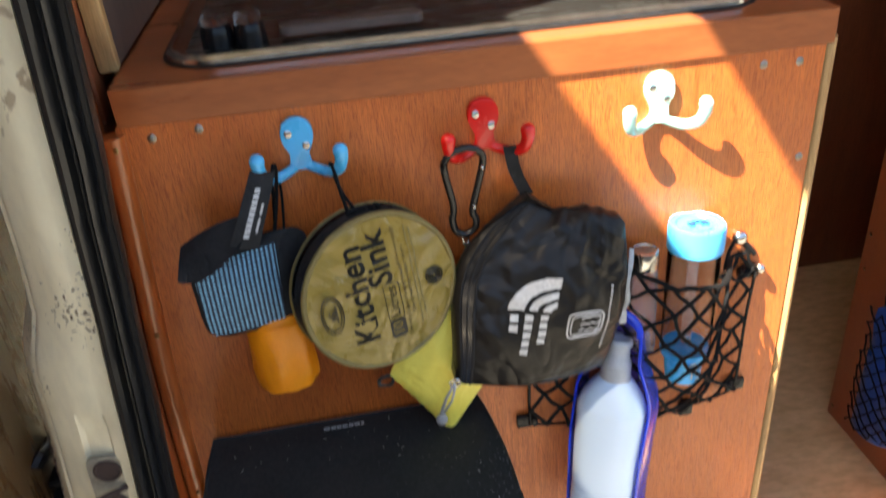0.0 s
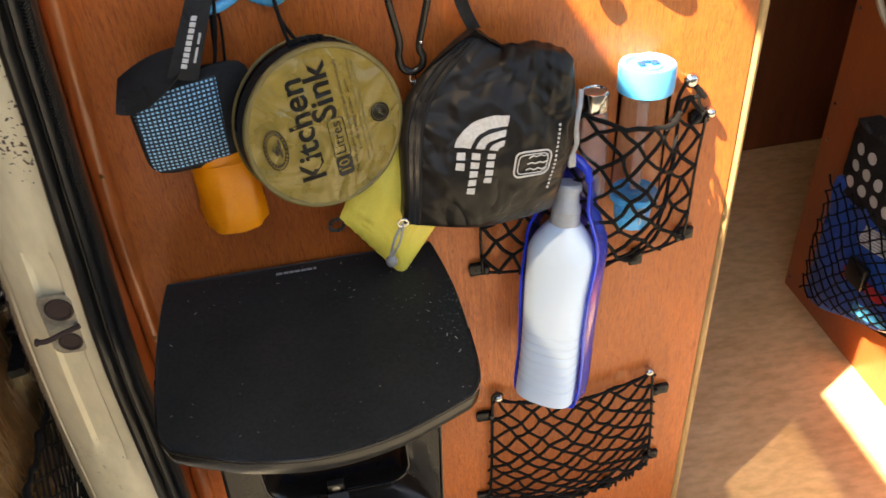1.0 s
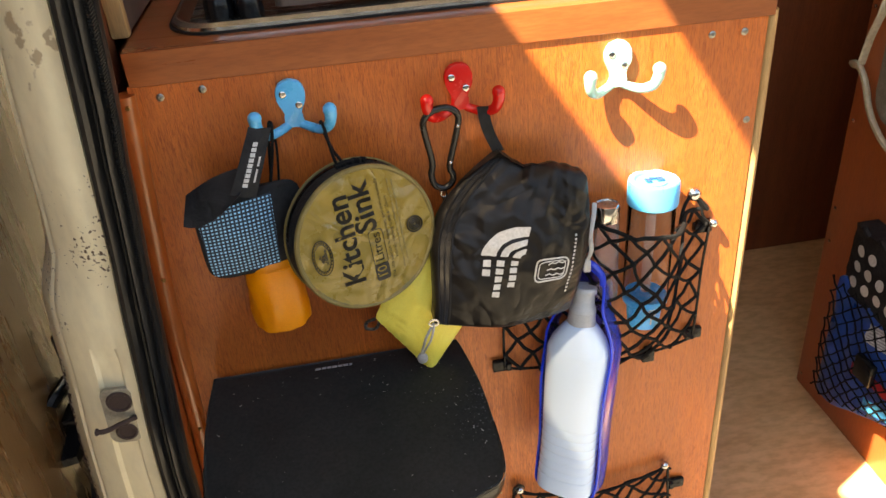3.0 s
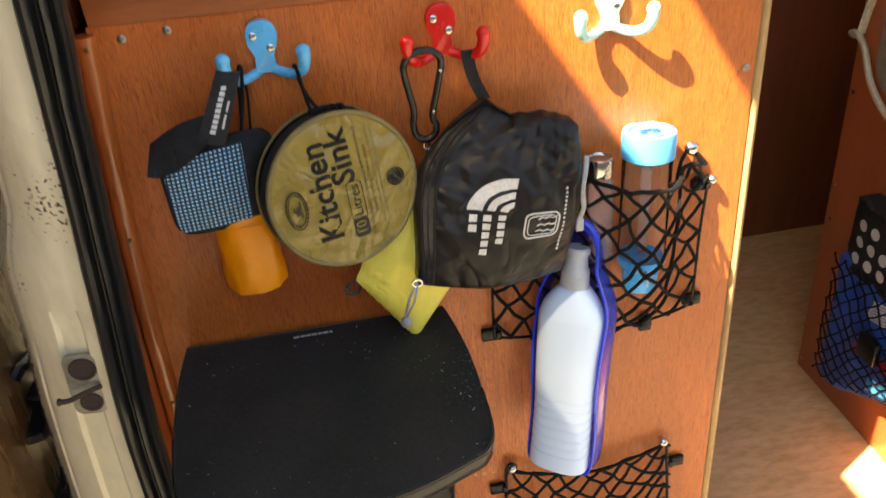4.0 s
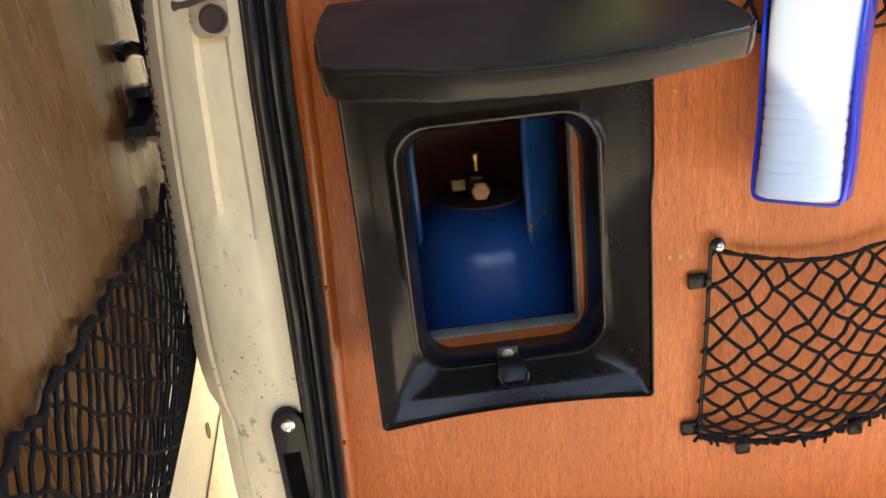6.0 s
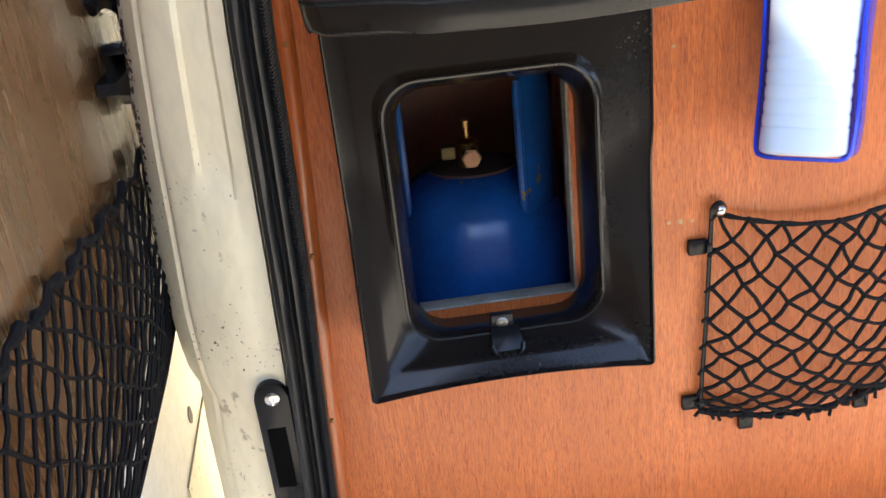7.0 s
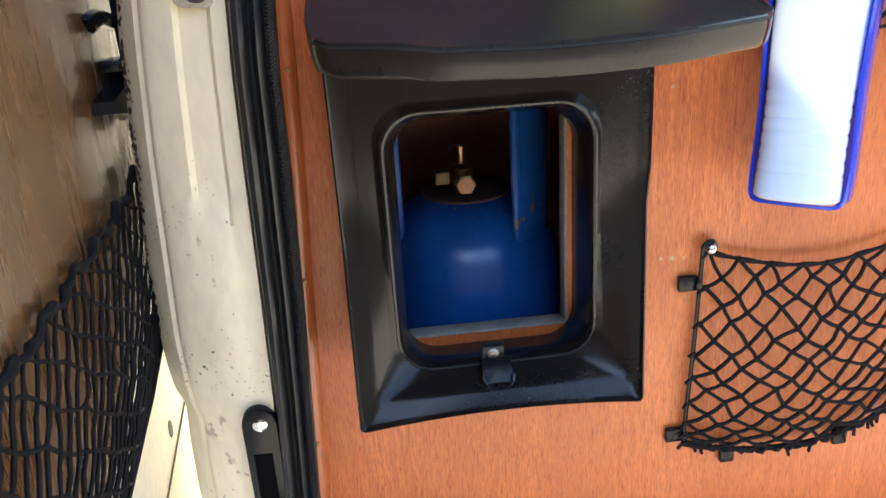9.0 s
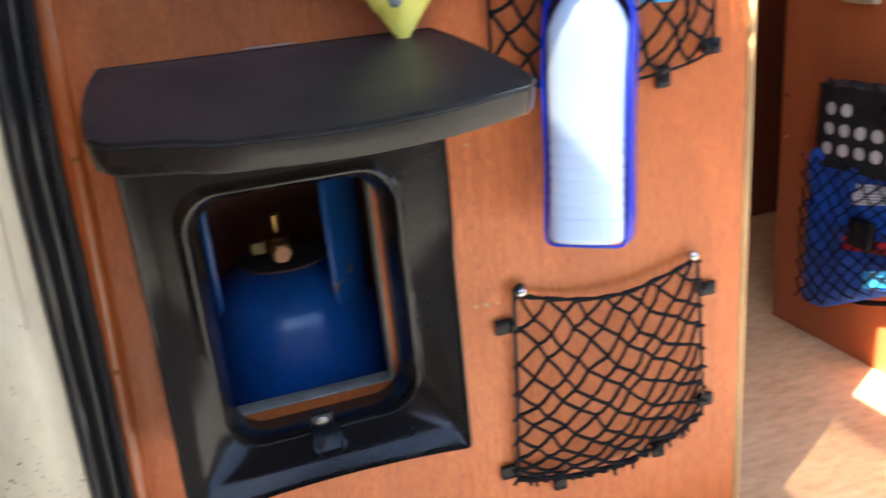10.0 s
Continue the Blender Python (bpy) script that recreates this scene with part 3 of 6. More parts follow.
tube(bm, smooth_path([(-0.142, 0.070, 0.528), (-0.141, 0.045, 0.532), (-0.143, 0.030, 0.535), (-0.146, 0.022, 0.533), (-0.148, 0.018, 0.530)], 5), 0.0085, 8)
part("hook", bm, M_black, bracket)
bm = bmesh.new()
loft(bm, [[Vector((x, y, z)) for y, z in [(y, z + 0.06) for y, z in DOOR_FOOT] + [(-0.95, -0.42), (0.45, -0.42)]] for x in (-0.2160, -0.2155)])
part("lower_skin", bm, M_cream, door)
bm = bmesh.new()
loft(bm, [[Vector((x, y, z)) for y, z in [(y, z + 0.05) for y, z in DOOR_FOOT] + [(-0.95, -0.42), (0.45, -0.42)]] for x in (-0.2150, -0.2000)])
lower = part("lower_panel", bm, M_white_paint, door, "white painted lower panel of the door")
# Slot hole laid on as a black disc, its inner shade given as colour.
bm = bmesh.new()
lathe(bm, [(0.010, 0), (0.010, 0.0008), (0.001, 0.0008)], Matrix.Translation((-0.1998, 0.172, 0.023)) @ pose(0, 0, 0, 0, 90, 0) @ Matrix.Diagonal((1.2, 0.8, 1, 1)), 18)
part("drain_slot_shade", bm, M_rubber, lower)
bm = bmesh.new()
tube(bm, ((-0.1996, 0.266, 0.015), (-0.1996, 0.097, -0.033)), 0.0016, 6)
part("seam", bm, M_edge_dark, lower)
bm = bmesh.new()
loft(bm, [[Vector((x, y, z)) for y, z in ((0.264, 0.0125), (0.097, -0.0350), (0.097, -0.30), (0.44, -0.30), (0.44, 0.0625))] for x in (-0.2001, -0.1985)])
part("lower_corner", bm, M_cream, lower, "cream painted corner below the seam", smooth=False)


def netting(bm, surface, nu, nv, r=0.0014, knots=True, tidy=0.0, lean=0):
    """Knotted cords over surface(u, v): diamonds, or close slanting cords with every lean-th cross cord."""
    rng = random.Random(nu * 31 + nv)

    def node(i, j):
        k = (i * 928371 + j * 1237) % 997 / 997 - 0.5
        q = (i * 5171 + j * 92821) % 991 / 991 - 0.5
        u = i / nu + (k * tidy / nu if 0 < i < nu else 0)
        v = j / nv + (q * tidy / nv if 0 < j < nv else 0)
        return Vector(surface(min(1, max(0, u)), min(1, max(0, v))))
    for i in range(nu + 1):
        for j in range(nv + 1):
            if lean:
                steps = ((1, 1), (-1, 1)) if (i + j) % lean == 0 else ((1, 1),)
            elif (i + j) % 2 == 0:
                steps = ((1, 1), (-1, 1))
            else:
                continue
            a = node(i, j)
            for di, dj in steps:
                if 0 <= i + di <= nu and j + dj <= nv:
                    b = node(i + di, j + dj)
                    mid = (a + b) / 2 + Vector((rng.uniform(-1, 1), rng.uniform(-1, 0.3), rng.uniform(-1.4, 0.2))) * 0.06 * (b - a).length
                    tube(bm, (a, mid, b), r * rng.uniform(0.9, 1.12), 5)
            if knots and (not lean or (i + j) % lean == 0):
                bmesh.ops.create_icosphere(bm, subdivisions=1, radius=r * 1.7, matrix=Matrix.Translation(a))
    return bm


door_net = thing("door_net", (-0.14, -0.1, 0.2), "black knotted cord net hung on the open door", "net")


def door_net_surface(u, v):
    """Fan of cords: u along the net, v from the top cord down to the loose lower edge."""
    ty = 0.112 - 0.60 * u
    top = 0.425 - 0.11 * min(1, u / 0.2) ** 0.5 * 0.32 - 0.05 * u + 0.004 * math.sin(u * 60)
    ly = 0.105 - 0.60 * u - 0.03 * math.sin(math.pi * min(1, u * 3))
    low = along(NET_LOW, -ly)
    y, z = ty + (ly - ty) * v, top + (low - top) * v
    return (-0.140 + 0.014 * math.sin(v * math.pi) * min(1, u * 6) - 0.003 * u, y, z)


NET_LOW = [(-0.11, 0.385), (-0.10, 0.32), (-0.07, 0.254), (0.0, 0.219), (0.05, 0.200), (0.15, 0.171), (0.30, 0.133), (0.55, 0.07)]
bm = bmesh.new()
netting(bm, door_net_surface, 29, 12, 0.0017, tidy=0.15, lean=2)
part("netting", bm, M_cord, door_net)
bm = bmesh.new()
tube(bm, [Vector(door_net_surface(i / 120, 0)) + Vector((0.001 * math.sin(i * 1.3), 0, 0.002 * math.cos(i * 1.3))) for i in range(121)],
     [0.0036 + 0.0012 * math.sin(i * 0.9) for i in range(121)], 7)
part("top_cord", bm, M_cord, door_net)
bm = bmesh.new()
tube(bm, [Vector(door_net_surface(i / 60, 1)) for i in range(61)], 0.003, 6)
part("bottom_cord", bm, M_cord, door_net)

# ---- sink cabinet ----
EDGE = 0.700
cabinet = thing("kitchen_cabinet", (0.35, 0.3, FLOOR), "kitchen cabinet end in red-brown varnished plywood", "cabinet")
HOLE = (0.094, 0.2695, 0.2045, 0.452)
bm = bmesh.new()
cols = [None, HOLE[0], HOLE[1], EDGE]
zs = [FLOOR, HOLE[2], HOLE[3], 0.60, 0.76, 0.912]
for yy in (0.0, 0.018):
    grid = [[bm.verts.new((along(ROD, z) + 0.004 if c is None else c, yy, z)) for c in cols] for z in zs]
    for a in range(len(zs) - 1):
        for b in range(3):
            if (a, b) != (1, 1):
                bm.faces.new((grid[a][b], grid[a][b + 1], grid[a + 1][b + 1], grid[a + 1][b]))
    if yy == 0.0:
        front = grid
for a, b in (((1, 1), (1, 2)), ((1, 2), (2, 2)), ((2, 2), (2, 1)), ((2, 1), (1, 1))):
    p, q = front[a[0]][a[1]], front[b[0]][b[1]]
    p2, q2 = grid[a[0]][a[1]], grid[b[0]][b[1]]
    bm.faces.new((p, q, q2, p2))
part("side_panel", bm, M_ply, cabinet, smooth=False)
bm = bmesh.new()
for b in ((HOLE[0], HOLE[1], -0.0008, 0.0195, HOLE[2] - 0.0005, HOLE[2] + 0.0022), (HOLE[1] - 0.0022, HOLE[1] + 0.0006, -0.0010, 0.0192, HOLE[2] + 0.0023, HOLE[3])):
    box(bm, *b, 0.001)
part("cut_edge", bm, M_edge_dark, cabinet, "rough grey cut edge of the hatch")
bm = bmesh.new()
loft(bm, [[Vector((EDGE + 0.0005 + 0.0065 + 0.0065 * math.cos(radians(a)), 0.009 + 0.0105 * math.sin(radians(a)), z)) for a in range(0, 360, 30)] for z in
          [FLOOR + (0.910 - FLOOR) * i / 30 for i in range(31)]])
part("edge_lipping", bm, M_lip, cabinet, "pale unstained wood edge strip")
bm = bmesh.new()
loft(bm, [[Vector((along(ROD, z) + 0.0105 * math.cos(radians(a)), -0.001 + 0.011 * math.sin(radians(a)), z)) for a in range(0, 360, 24)] for z in
          [FLOOR + (0.905 - FLOOR) * i / 40 for i in range(41)]])
part("corner_bead", bm, M_rod, cabinet, "orange stained rounded corner bead")
for z in (0.895, 0.70, 0.484, 0.285, 0.10):
    screw(cabinet, (along(ROD, z) + 0.003, -0.0118, z), 0.0026, name="bead_screw", mat=M_brass)
for x, z in ((0.075, 0.898), (0.116, 0.901), (0.639, 0.892), (0.675, 0.891), (0.690, 0.79)):
    screw(cabinet, (x, 0, z), 0.0040, mat=M_zinc)
for x, z, r in ((0.367, 0.2655, 0.0022), (0.379, 0.265, 0.003), (0.391, 0.2645, 0.0018), (0.36, 0.615, 0.0015), (0.372, 0.44, 0.002)):
    bm = bmesh.new()
    lathe(bm, [(r, 0), (r * 0.8, 0.0004), (0.0001, 0.0005)], Matrix.Translation((x, 0.0001, z)) @ pose(0, 0, 0, 90, 0, 0), 9)
    part("filler_spot", bm, M_lip, cabinet)
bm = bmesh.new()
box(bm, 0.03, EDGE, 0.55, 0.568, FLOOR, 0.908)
part("back_panel", bm, M_dark_shaded_ply, cabinet)
bm = bmesh.new()
box(bm, EDGE - 0.017, EDGE - 0.001, 0.02, 0.55, FLOOR, 0.908)
part("end_panel", bm, M_dark_shaded_ply, cabinet)
bm = bmesh.new()
box(bm, 0.012, 0.03, 0.02, 0.55, FLOOR, 0.908)
part("end_panel", bm, M_dark_shaded_ply, cabinet)
# Locker lining: the shade inside is put into a darker plywood colour.
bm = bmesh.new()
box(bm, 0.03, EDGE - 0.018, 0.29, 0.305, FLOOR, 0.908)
part("gas_locker_back", bm, M_dark_shaded_ply, cabinet)
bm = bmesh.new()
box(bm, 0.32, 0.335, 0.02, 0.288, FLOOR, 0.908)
part("gas_locker_side", bm, M_dark_shaded_ply, cabinet)
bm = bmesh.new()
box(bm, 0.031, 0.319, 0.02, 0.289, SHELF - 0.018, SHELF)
part("gas_locker_floor", bm, M_dark_shaded_ply, cabinet)

# ---- worktop of glued staves ----
worktop = thing("worktop", (0.38, 0.3, 0.91), "thick oiled hardwood worktop of glued staves", "worktop")


def wz(x):
    return -0.007 - 0.006 * (x - 0.05) / 0.65


rng = random.Random(4)
yy = -0.003
row = 0
while yy < 0.58:
    x = 0.05
    d = min(0.043, 0.58 - yy)
    while x < 0.706:
        ln = min(rng.uniform(0.10, 0.26) if row else 0.66, 0.706 - x)
        if 0.706 - x - ln < 0.05:
            ln = 0.706 - x
        bm = bmesh.new()
        box(bm, x, x + ln, yy, yy + d, 0.9185, 0.952, 0.0003 if row else 0.0006, 1)
        for v in bm.verts:
            v.co.z += wz(v.co.x)
        part("stave", bm, M_top, worktop)
        x += ln
    yy += d
    row += 1

sink = thing("sink_unit", (0.36, 0.25, 0.95), "stainless steel sink and hob unit let into the worktop", "sink")


def sink_ring(inset, z, r):
    return [Vector((x, y, z + wz(x))) for x, y in rounded(0.088 + inset, 0.66 - inset, 0.031 + inset, 0.46 - inset, max(0.004, r - inset), 8)]


bm = bmesh.new()
loft(bm, [sink_ring(0, 0.9525, 0.05), sink_ring(0.001, 0.958, 0.05), sink_ring(0.006, 0.9615, 0.05), sink_ring(0.012, 0.9605, 0.05), sink_ring(0.02, 0.955, 0.05)])
part("rim", bm, M_chrome, sink)
bm = bmesh.new()
loft(bm, [sink_ring(0.0185, 0.9555, 0.05), sink_ring(0.021, 0.9572, 0.05), sink_ring(0.03, 0.9575, 0.05)])
part("top_plate", bm, M_steel, sink)
bm = bmesh.new()
loft(bm, [sink_ring(-0.002, 0.9522, 0.05), sink_ring(-0.002, 0.955, 0.05), sink_ring(0.004, 0.955, 0.05)])
part("gasket", bm, M_rubber, sink)
for i, (kx2, ky) in enumerate(((0.138, 0.078), (0.168, 0.076))):
    bm = bmesh.new()
    lathe(bm, [(0.0145, 0.955), (0.0155, 0.957), (0.0145, 0.975), (0.0125, 0.978), (0.001, 0.978)], Matrix.Translation((kx2, ky, wz(kx2))), 20)
    part("control_knob", bm, M_black, sink)
    bm = bmesh.new()
    lathe(bm, [(0.012, 0.9782), (0.012, 0.985), (0.010, 0.987), (0.001, 0.987)], Matrix.Translation((kx2, ky, wz(kx2))), 20)
    part("clear_button", bm, M_clear, sink)
bm = bmesh.new()
plate(bm, [(x, z) for x, z in rounded(0.195, 0.33, 0.068, 0.092, 0.010)], Matrix.Translation((0, 0, 0.9625)) @ Matrix(((1, 0, 0, 0), (0, 0, 1, 0), (0, -1, 0, 0), (0, 0, 0, 1))), 0.008, 0.002)
for v in bm.verts:
    v.co.z += wz(v.co.x)
part("lid_handle", bm, M_grey_panel, sink)

tall = thing("tall_cabinet", (0.03, 0.3, 0.955), "tall cupboard side with a pale edge strip, standing on the worktop", "cabinet")
bm = bmesh.new()
box(bm, 0.02, 0.050, 0.062, 0.55, 0.947, 1.74, 0.002)
part("side_panel", bm, M_grey_panel, tall)
bm = bmesh.new()
box(bm, 0.034, 0.052, 0.045, 0.060, 0.946, 1.74, 0.003)
part("edge_strip", bm, M_lip, tall, "pale wood edge strip")
# Post stands in shade; the darker plywood colour paints that in.
bm = bmesh.new()
box(bm, 0.005, 0.0335, 0.030, 0.060, 0.905, 1.74, 0.003)
part("post", bm, M_dark_shaded_ply, tall)


# ---- coat hooks ----
def coat_hook(mat, label, at):
    e = thing("coat_hook", at, label, "coat hook", "coat hooks on the panel")
    outline = []
    ctrl = [(0.000, 0.0205), (0.010, 0.017), (0.0145, 0.008), (0.0135, -0.002), (0.0095, -0.011), (0.0075, -0.019), (0.0105, -0.026), (0.012, -0.031), (0.005, -0.029),
            (0.0, -0.0285), (-0.005, -0.029), (-0.012, -0.031), (-0.0105, -0.026), (-0.0075, -0.019), (-0.0095, -0.011), (-0.0135, -0.002), (-0.0145, 0.008), (-0.010, 0.017)]
    outline = [(p.x, p.z) for p in smooth_path([(x, 0, z) for x, z in ctrl], 3, True)]
    bm = bmesh.new()
    plate(bm, outline, Matrix.Identity(4), 0.0062, 0.0016)
    part("back_plate", bm, mat, e, local=True)
    for sx in (-1, 1):
        path = smooth_path([(sx * 0.006, -0.003, -0.0265), (sx * 0.014, -0.0055, -0.030), (sx * 0.024, -0.013, -0.031), (sx * 0.033, -0.021, -0.0255), (sx * 0.0365, -0.025, -0.015),
                            (sx * 0.0365, -0.026, -0.007)], 5)
        n = len(path)
        bm = bmesh.new()
        tube(bm, path, [0.0045 + 0.0022 * (i / (n - 1)) ** 1.5 for i in range(n)], 12)
        bmesh.ops.create_icosphere(bm, subdivisions=3, radius=0.0069, matrix=Matrix.Translation(path[-1]))
        part("arm", bm, mat, e, local=True)
    for x, z in ((-0.0075, 0.0065), (0.0070, -0.0060)):
        bm = bmesh.new()
        lathe(bm, [(0.0037, 0), (0.0037, 0.0004), (0.0026, 0.0010), (0.0012, 0.0010), (0.0010, 0.0003), (0.0001, 0.0003)], pose(x, -0.0062, z, 90, 0, 0), 14)
        part("screw", bm, M_chrome, e, local=True)
    return e


coat_hook(M_blue_plastic, "light blue enamelled double coat hook screwed to the panel", (0.1985, 0, 0.8810))
coat_hook(M_red_plastic, "red enamelled double coat hook holding a carabiner and bag", (0.3675, 0, 0.8765))
coat_hook(M_mint, "pale mint double coat hook, empty and sunlit", (0.5360, 0, 0.8790))


# ---- lettering ----
def lettering(words, size, m, mat, parent, name="lettering", bold=0.0, settle=None):
    """Words set in the built-in font in the xy plane of m, as a thin mesh."""
    cu = bpy.data.curves.new("letters", "FONT")
    cu.body, cu.size, cu.extrude, cu.offset = words, size, 0.0002, bold
    cu.align_x, cu.align_y = "CENTER", "CENTER"
    cu.resolution_u = 3
    tmp = bpy.data.objects.new("letters", cu)
    scene.collection.objects.link(tmp)
    me = bpy.data.meshes.new_from_object(tmp.evaluated_get(bpy.context.evaluated_depsgraph_get()))
    bpy.data.objects.remove(tmp)
    me.transform(m)
    if settle:
        settle(me)
    me.transform(base_of(parent).inverted())
    me.materials.clear()
    me.materials.append(mat)
    ob = new(name, me)
    ob.parent = parent
    return ob


def soft_slab(bm, front, back, nu, nv):
    """Closed cushion between two surfaces of (u, v)."""
    f = [[bm.verts.new(front(i / nu, j / nv)) for i in range(nu + 1)] for j in range(nv + 1)]
    b = [[bm.verts.new(back(i / nu, j / nv)) for i in range(nu + 1)] for j in range(nv + 1)]
    for j in range(nv):
        for i in range(nu):
            bm.faces.new((f[j][i], f[j][i + 1], f[j + 1][i + 1], f[j + 1][i]))
            bm.faces.new((b[j][i], b[j + 1][i], b[j + 1][i + 1], b[j][i + 1]))
    for i in range(nu):
        for j in (0, nv):
            bm.faces.new((f[j][i], f[j][i + 1], b[j][i + 1], b[j][i]))
    for j in range(nv):
        for i in (0, nu):
            bm.faces.new((f[j][i], f[j + 1][i], b[j + 1][i], b[j][i]))
    return bm


def bilinear(bl, br, tl, tr, u, v):
    return (Vector(bl) * (1 - u) + Vector(br) * u) * (1 - v) + (Vector(tl) * (1 - u) + Vector(tr) * u) * v


def decal(bm, surface, shape, lift, steps=8):
    """A thin print: quads over shape, four corners in (u, v), laid on surface."""
    a, b, c, d = [Vector((*p, 0)) for p in shape]
    rows = []
    for t in (0, 1):
        row = []
        for i in range(steps + 1):
            p = (a.lerp(b, i / steps)).lerp(d.lerp(c, i / steps), t)
            row.append(bm.verts.new(surface(p.x, p.y) + lift))
        rows.append(row)
    for i in range(steps):
        bm.faces.new((rows[0][i], rows[0][i + 1], rows[1][i + 1], rows[1][i]))


# ---- blue mesh pouch ----
mesh_pouch = thing("mesh_pouch", (0.13, -0.04, 0.76), "small black fabric pouch with a blue mesh front", "pouch")
PB = ((0.091, -0.066, 0.722), (0.173, -0.050, 0.720), (0.087, -0.060, 0.801), (0.176, -0.030, 0.808))


def pouch_corner(u, v):
    """Base quad with its corners drawn in."""
    k = (abs(2 * u - 1) * abs(2 * v - 1)) ** 5
    return bilinear(*PB, u, v).lerp(bilinear(*PB, 0.5, 0.5), 0.13 * k)


def pouch_front(u, v):
    p = pouch_corner(u, v)
    e = (math.sin(math.pi * min(max(u, 0), 1)) * math.sin(math.pi * min(max(v, 0), 1))) ** 0.5
    p.z += 0.0012 * noise.noise(Vector((u * 5, v * 5, 3)))
    p.y -= 0.010 * e + 0.0015 * noise.noise(p * 60)
    return p


def pouch_back(u, v):
    p = pouch_corner(u, v)
    e = (math.sin(math.pi * u) * math.sin(math.pi * v)) ** 0.35
    p.y = -0.030 + 0.016 * e * (1 if u < 0.9 else 0.6)
    p.x += 0.018
    p.z += 0.002
    return p


bm = bmesh.new()
soft_slab(bm, pouch_front, pouch_back, 18, 16)
part("body", bm, M_cloth_black, mesh_pouch)
bm = bmesh.new()
k = 16
rows = [[bm.verts.new(pouch_front(0.05 + 0.82 * i / k, 0.07 + 0.86 * j / k) + Vector((0, -0.0013, 0))) for i in range(k + 1)] for j in range(k + 1)]
for j in range(k):
    for i in range(k):
        bm.faces.new((rows[j][i], rows[j][i + 1], rows[j + 1][i + 1], rows[j + 1][i]))
part("mesh_panel", bm, M_blue_mesh, mesh_pouch, "blue open mesh panel")
bm = bmesh.new()


def flap_front(u, v):
    a = Vector((0.079, -0.068, 0.790)).lerp(Vector((0.138, -0.066, 0.815)), u)
    b = Vector((0.084, -0.045, 0.812)).lerp(Vector((0.150, -0.040, 0.832)), u)
    p = a.lerp(b, v)
    p.y -= 0.004 * math.sin(math.pi * u) + 0.002 * math.sin(math.pi * v)
    p.z += 0.007 * math.sin(math.pi * u) * v - 0.009 * math.sin(math.pi * u ** 0.8) * (1 - v)
    return p


soft_slab(bm, flap_front, lambda u, v: flap_front(u, v) + Vector((0.001, 0.0035, -0.001)), 14, 8)
part("flap", bm, M_cloth_black, mesh_pouch)
bm = bmesh.new()


def tab_surface(u, v):
    a = Vector((0.129, -0.064, 0.815)).lerp(Vector((0.152, -0.058, 0.806)), u)
    b = Vector((0.155, -0.031, 0.868)).lerp(Vector((0.176, -0.024, 0.862)), u)
    p = a.lerp(b, v)
    p.y -= 0.003 * math.sin(math.pi * u) + 0.004 * math.sin(math.pi * v)
    return p


soft_slab(bm, tab_surface, lambda u, v: tab_surface(u, v) + Vector((0, 0.0022, 0)), 8, 14)
tab = part("label_tab", bm, M_cloth_black, mesh_pouch, "black hanging tab with white print")
bm = bmesh.new()
for i in range(9):
    decal(bm, tab_surface, ((0.36, 0.16 + i * 0.075), (0.36, 0.218 + i * 0.075), (0.56, 0.218 + i * 0.075), (0.56, 0.16 + i * 0.075)), Vector((0, -0.0008, 0)), 3)
decal(bm, tab_surface, ((0.74, 0.24), (0.74, 0.44), (0.82, 0.44), (0.82, 0.24)), Vector((0, -0.0008, 0)), 3)
decal(bm, tab_surface, ((0.74, 0.48), (0.74, 0.62), (0.82, 0.62), (0.82, 0.48)), Vector((0, -0.0008, 0)), 3)
part("print", bm, M_print_white, tab)
bm = bmesh.new()
tube(bm, smooth_path([(0.165, -0.030, 0.806), (0.172, -0.024, 0.835), (0.176, -0.018, 0.862), (0.172, -0.014, 0.858), (0.166, -0.022, 0.81)], 6), 0.0017, 6)
part("cord_loop", bm, M_cord, mesh_pouch)

# ---- orange stuff sack ----
sack = thing("stuff_sack", (0.148, -0.03, 0.64), "small orange nylon stuff sack hanging under the pouch", "stuff sack")


def sack_ring(h, r, tilt):
    out = []
    for i in range(40):
        a = 2 * math.pi * i / 40
        w = 1 + 0.09 * noise.noise(Vector((math.cos(a) * 2.2, math.sin(a) * 2.2, h * 55))) + 0.02 * math.sin(9 * a + h * 90)
        out.append(Vector((0.150 + 0.99 * r * w * math.cos(a), -0.035 + 0.92 * r * w * math.sin(a), h + tilt * math.cos(a))))
    return out


bm = bmesh.new()
loft(bm, [sack_ring(h, r, -0.001) for h, r in ((0.6445, 0.016), (0.6420, 0.026), (0.6440, 0.0295), (0.652, 0.0305), (0.665, 0.0310), (0.68, 0.0305), (0.70, 0.0310), (0.712, 0.0300),
                                              (0.722, 0.0300), (0.728, 0.026), (0.730, 0.010))])
part("body", bm, M_orange, sack)
bm = bmesh.new()
tube(bm, [Vector((0.152 + 0.0305 * math.cos(a), -0.035 + 0.0285 * math.sin(a), 0.720 + 0.001 * math.sin(3 * a))) for a in [2 * math.pi * i / 32 for i in range(32)]], 0.0012, 6, True)
part("hem", bm, M_orange, sack)
bm = bmesh.new()
tube(bm, smooth_path([(0.158, -0.03, 0.725), (0.168, -0.022, 0.77), (0.176, -0.016, 0.83), (0.176, -0.014, 0.853)], 6), 0.0013, 6)
part("cord", bm, M_cord, sack)

# ---- round folding sink pouch ----
KC, KN, KU = Vector((0.2535, -0.066, 0.747)), Vector((0.33, -0.93, 0.14)).normalized(), Vector((0.934, 0.303, -0.171))
KU = (KU - KN * KU.dot(KN)).normalized()
KV = KU.cross(-KN)
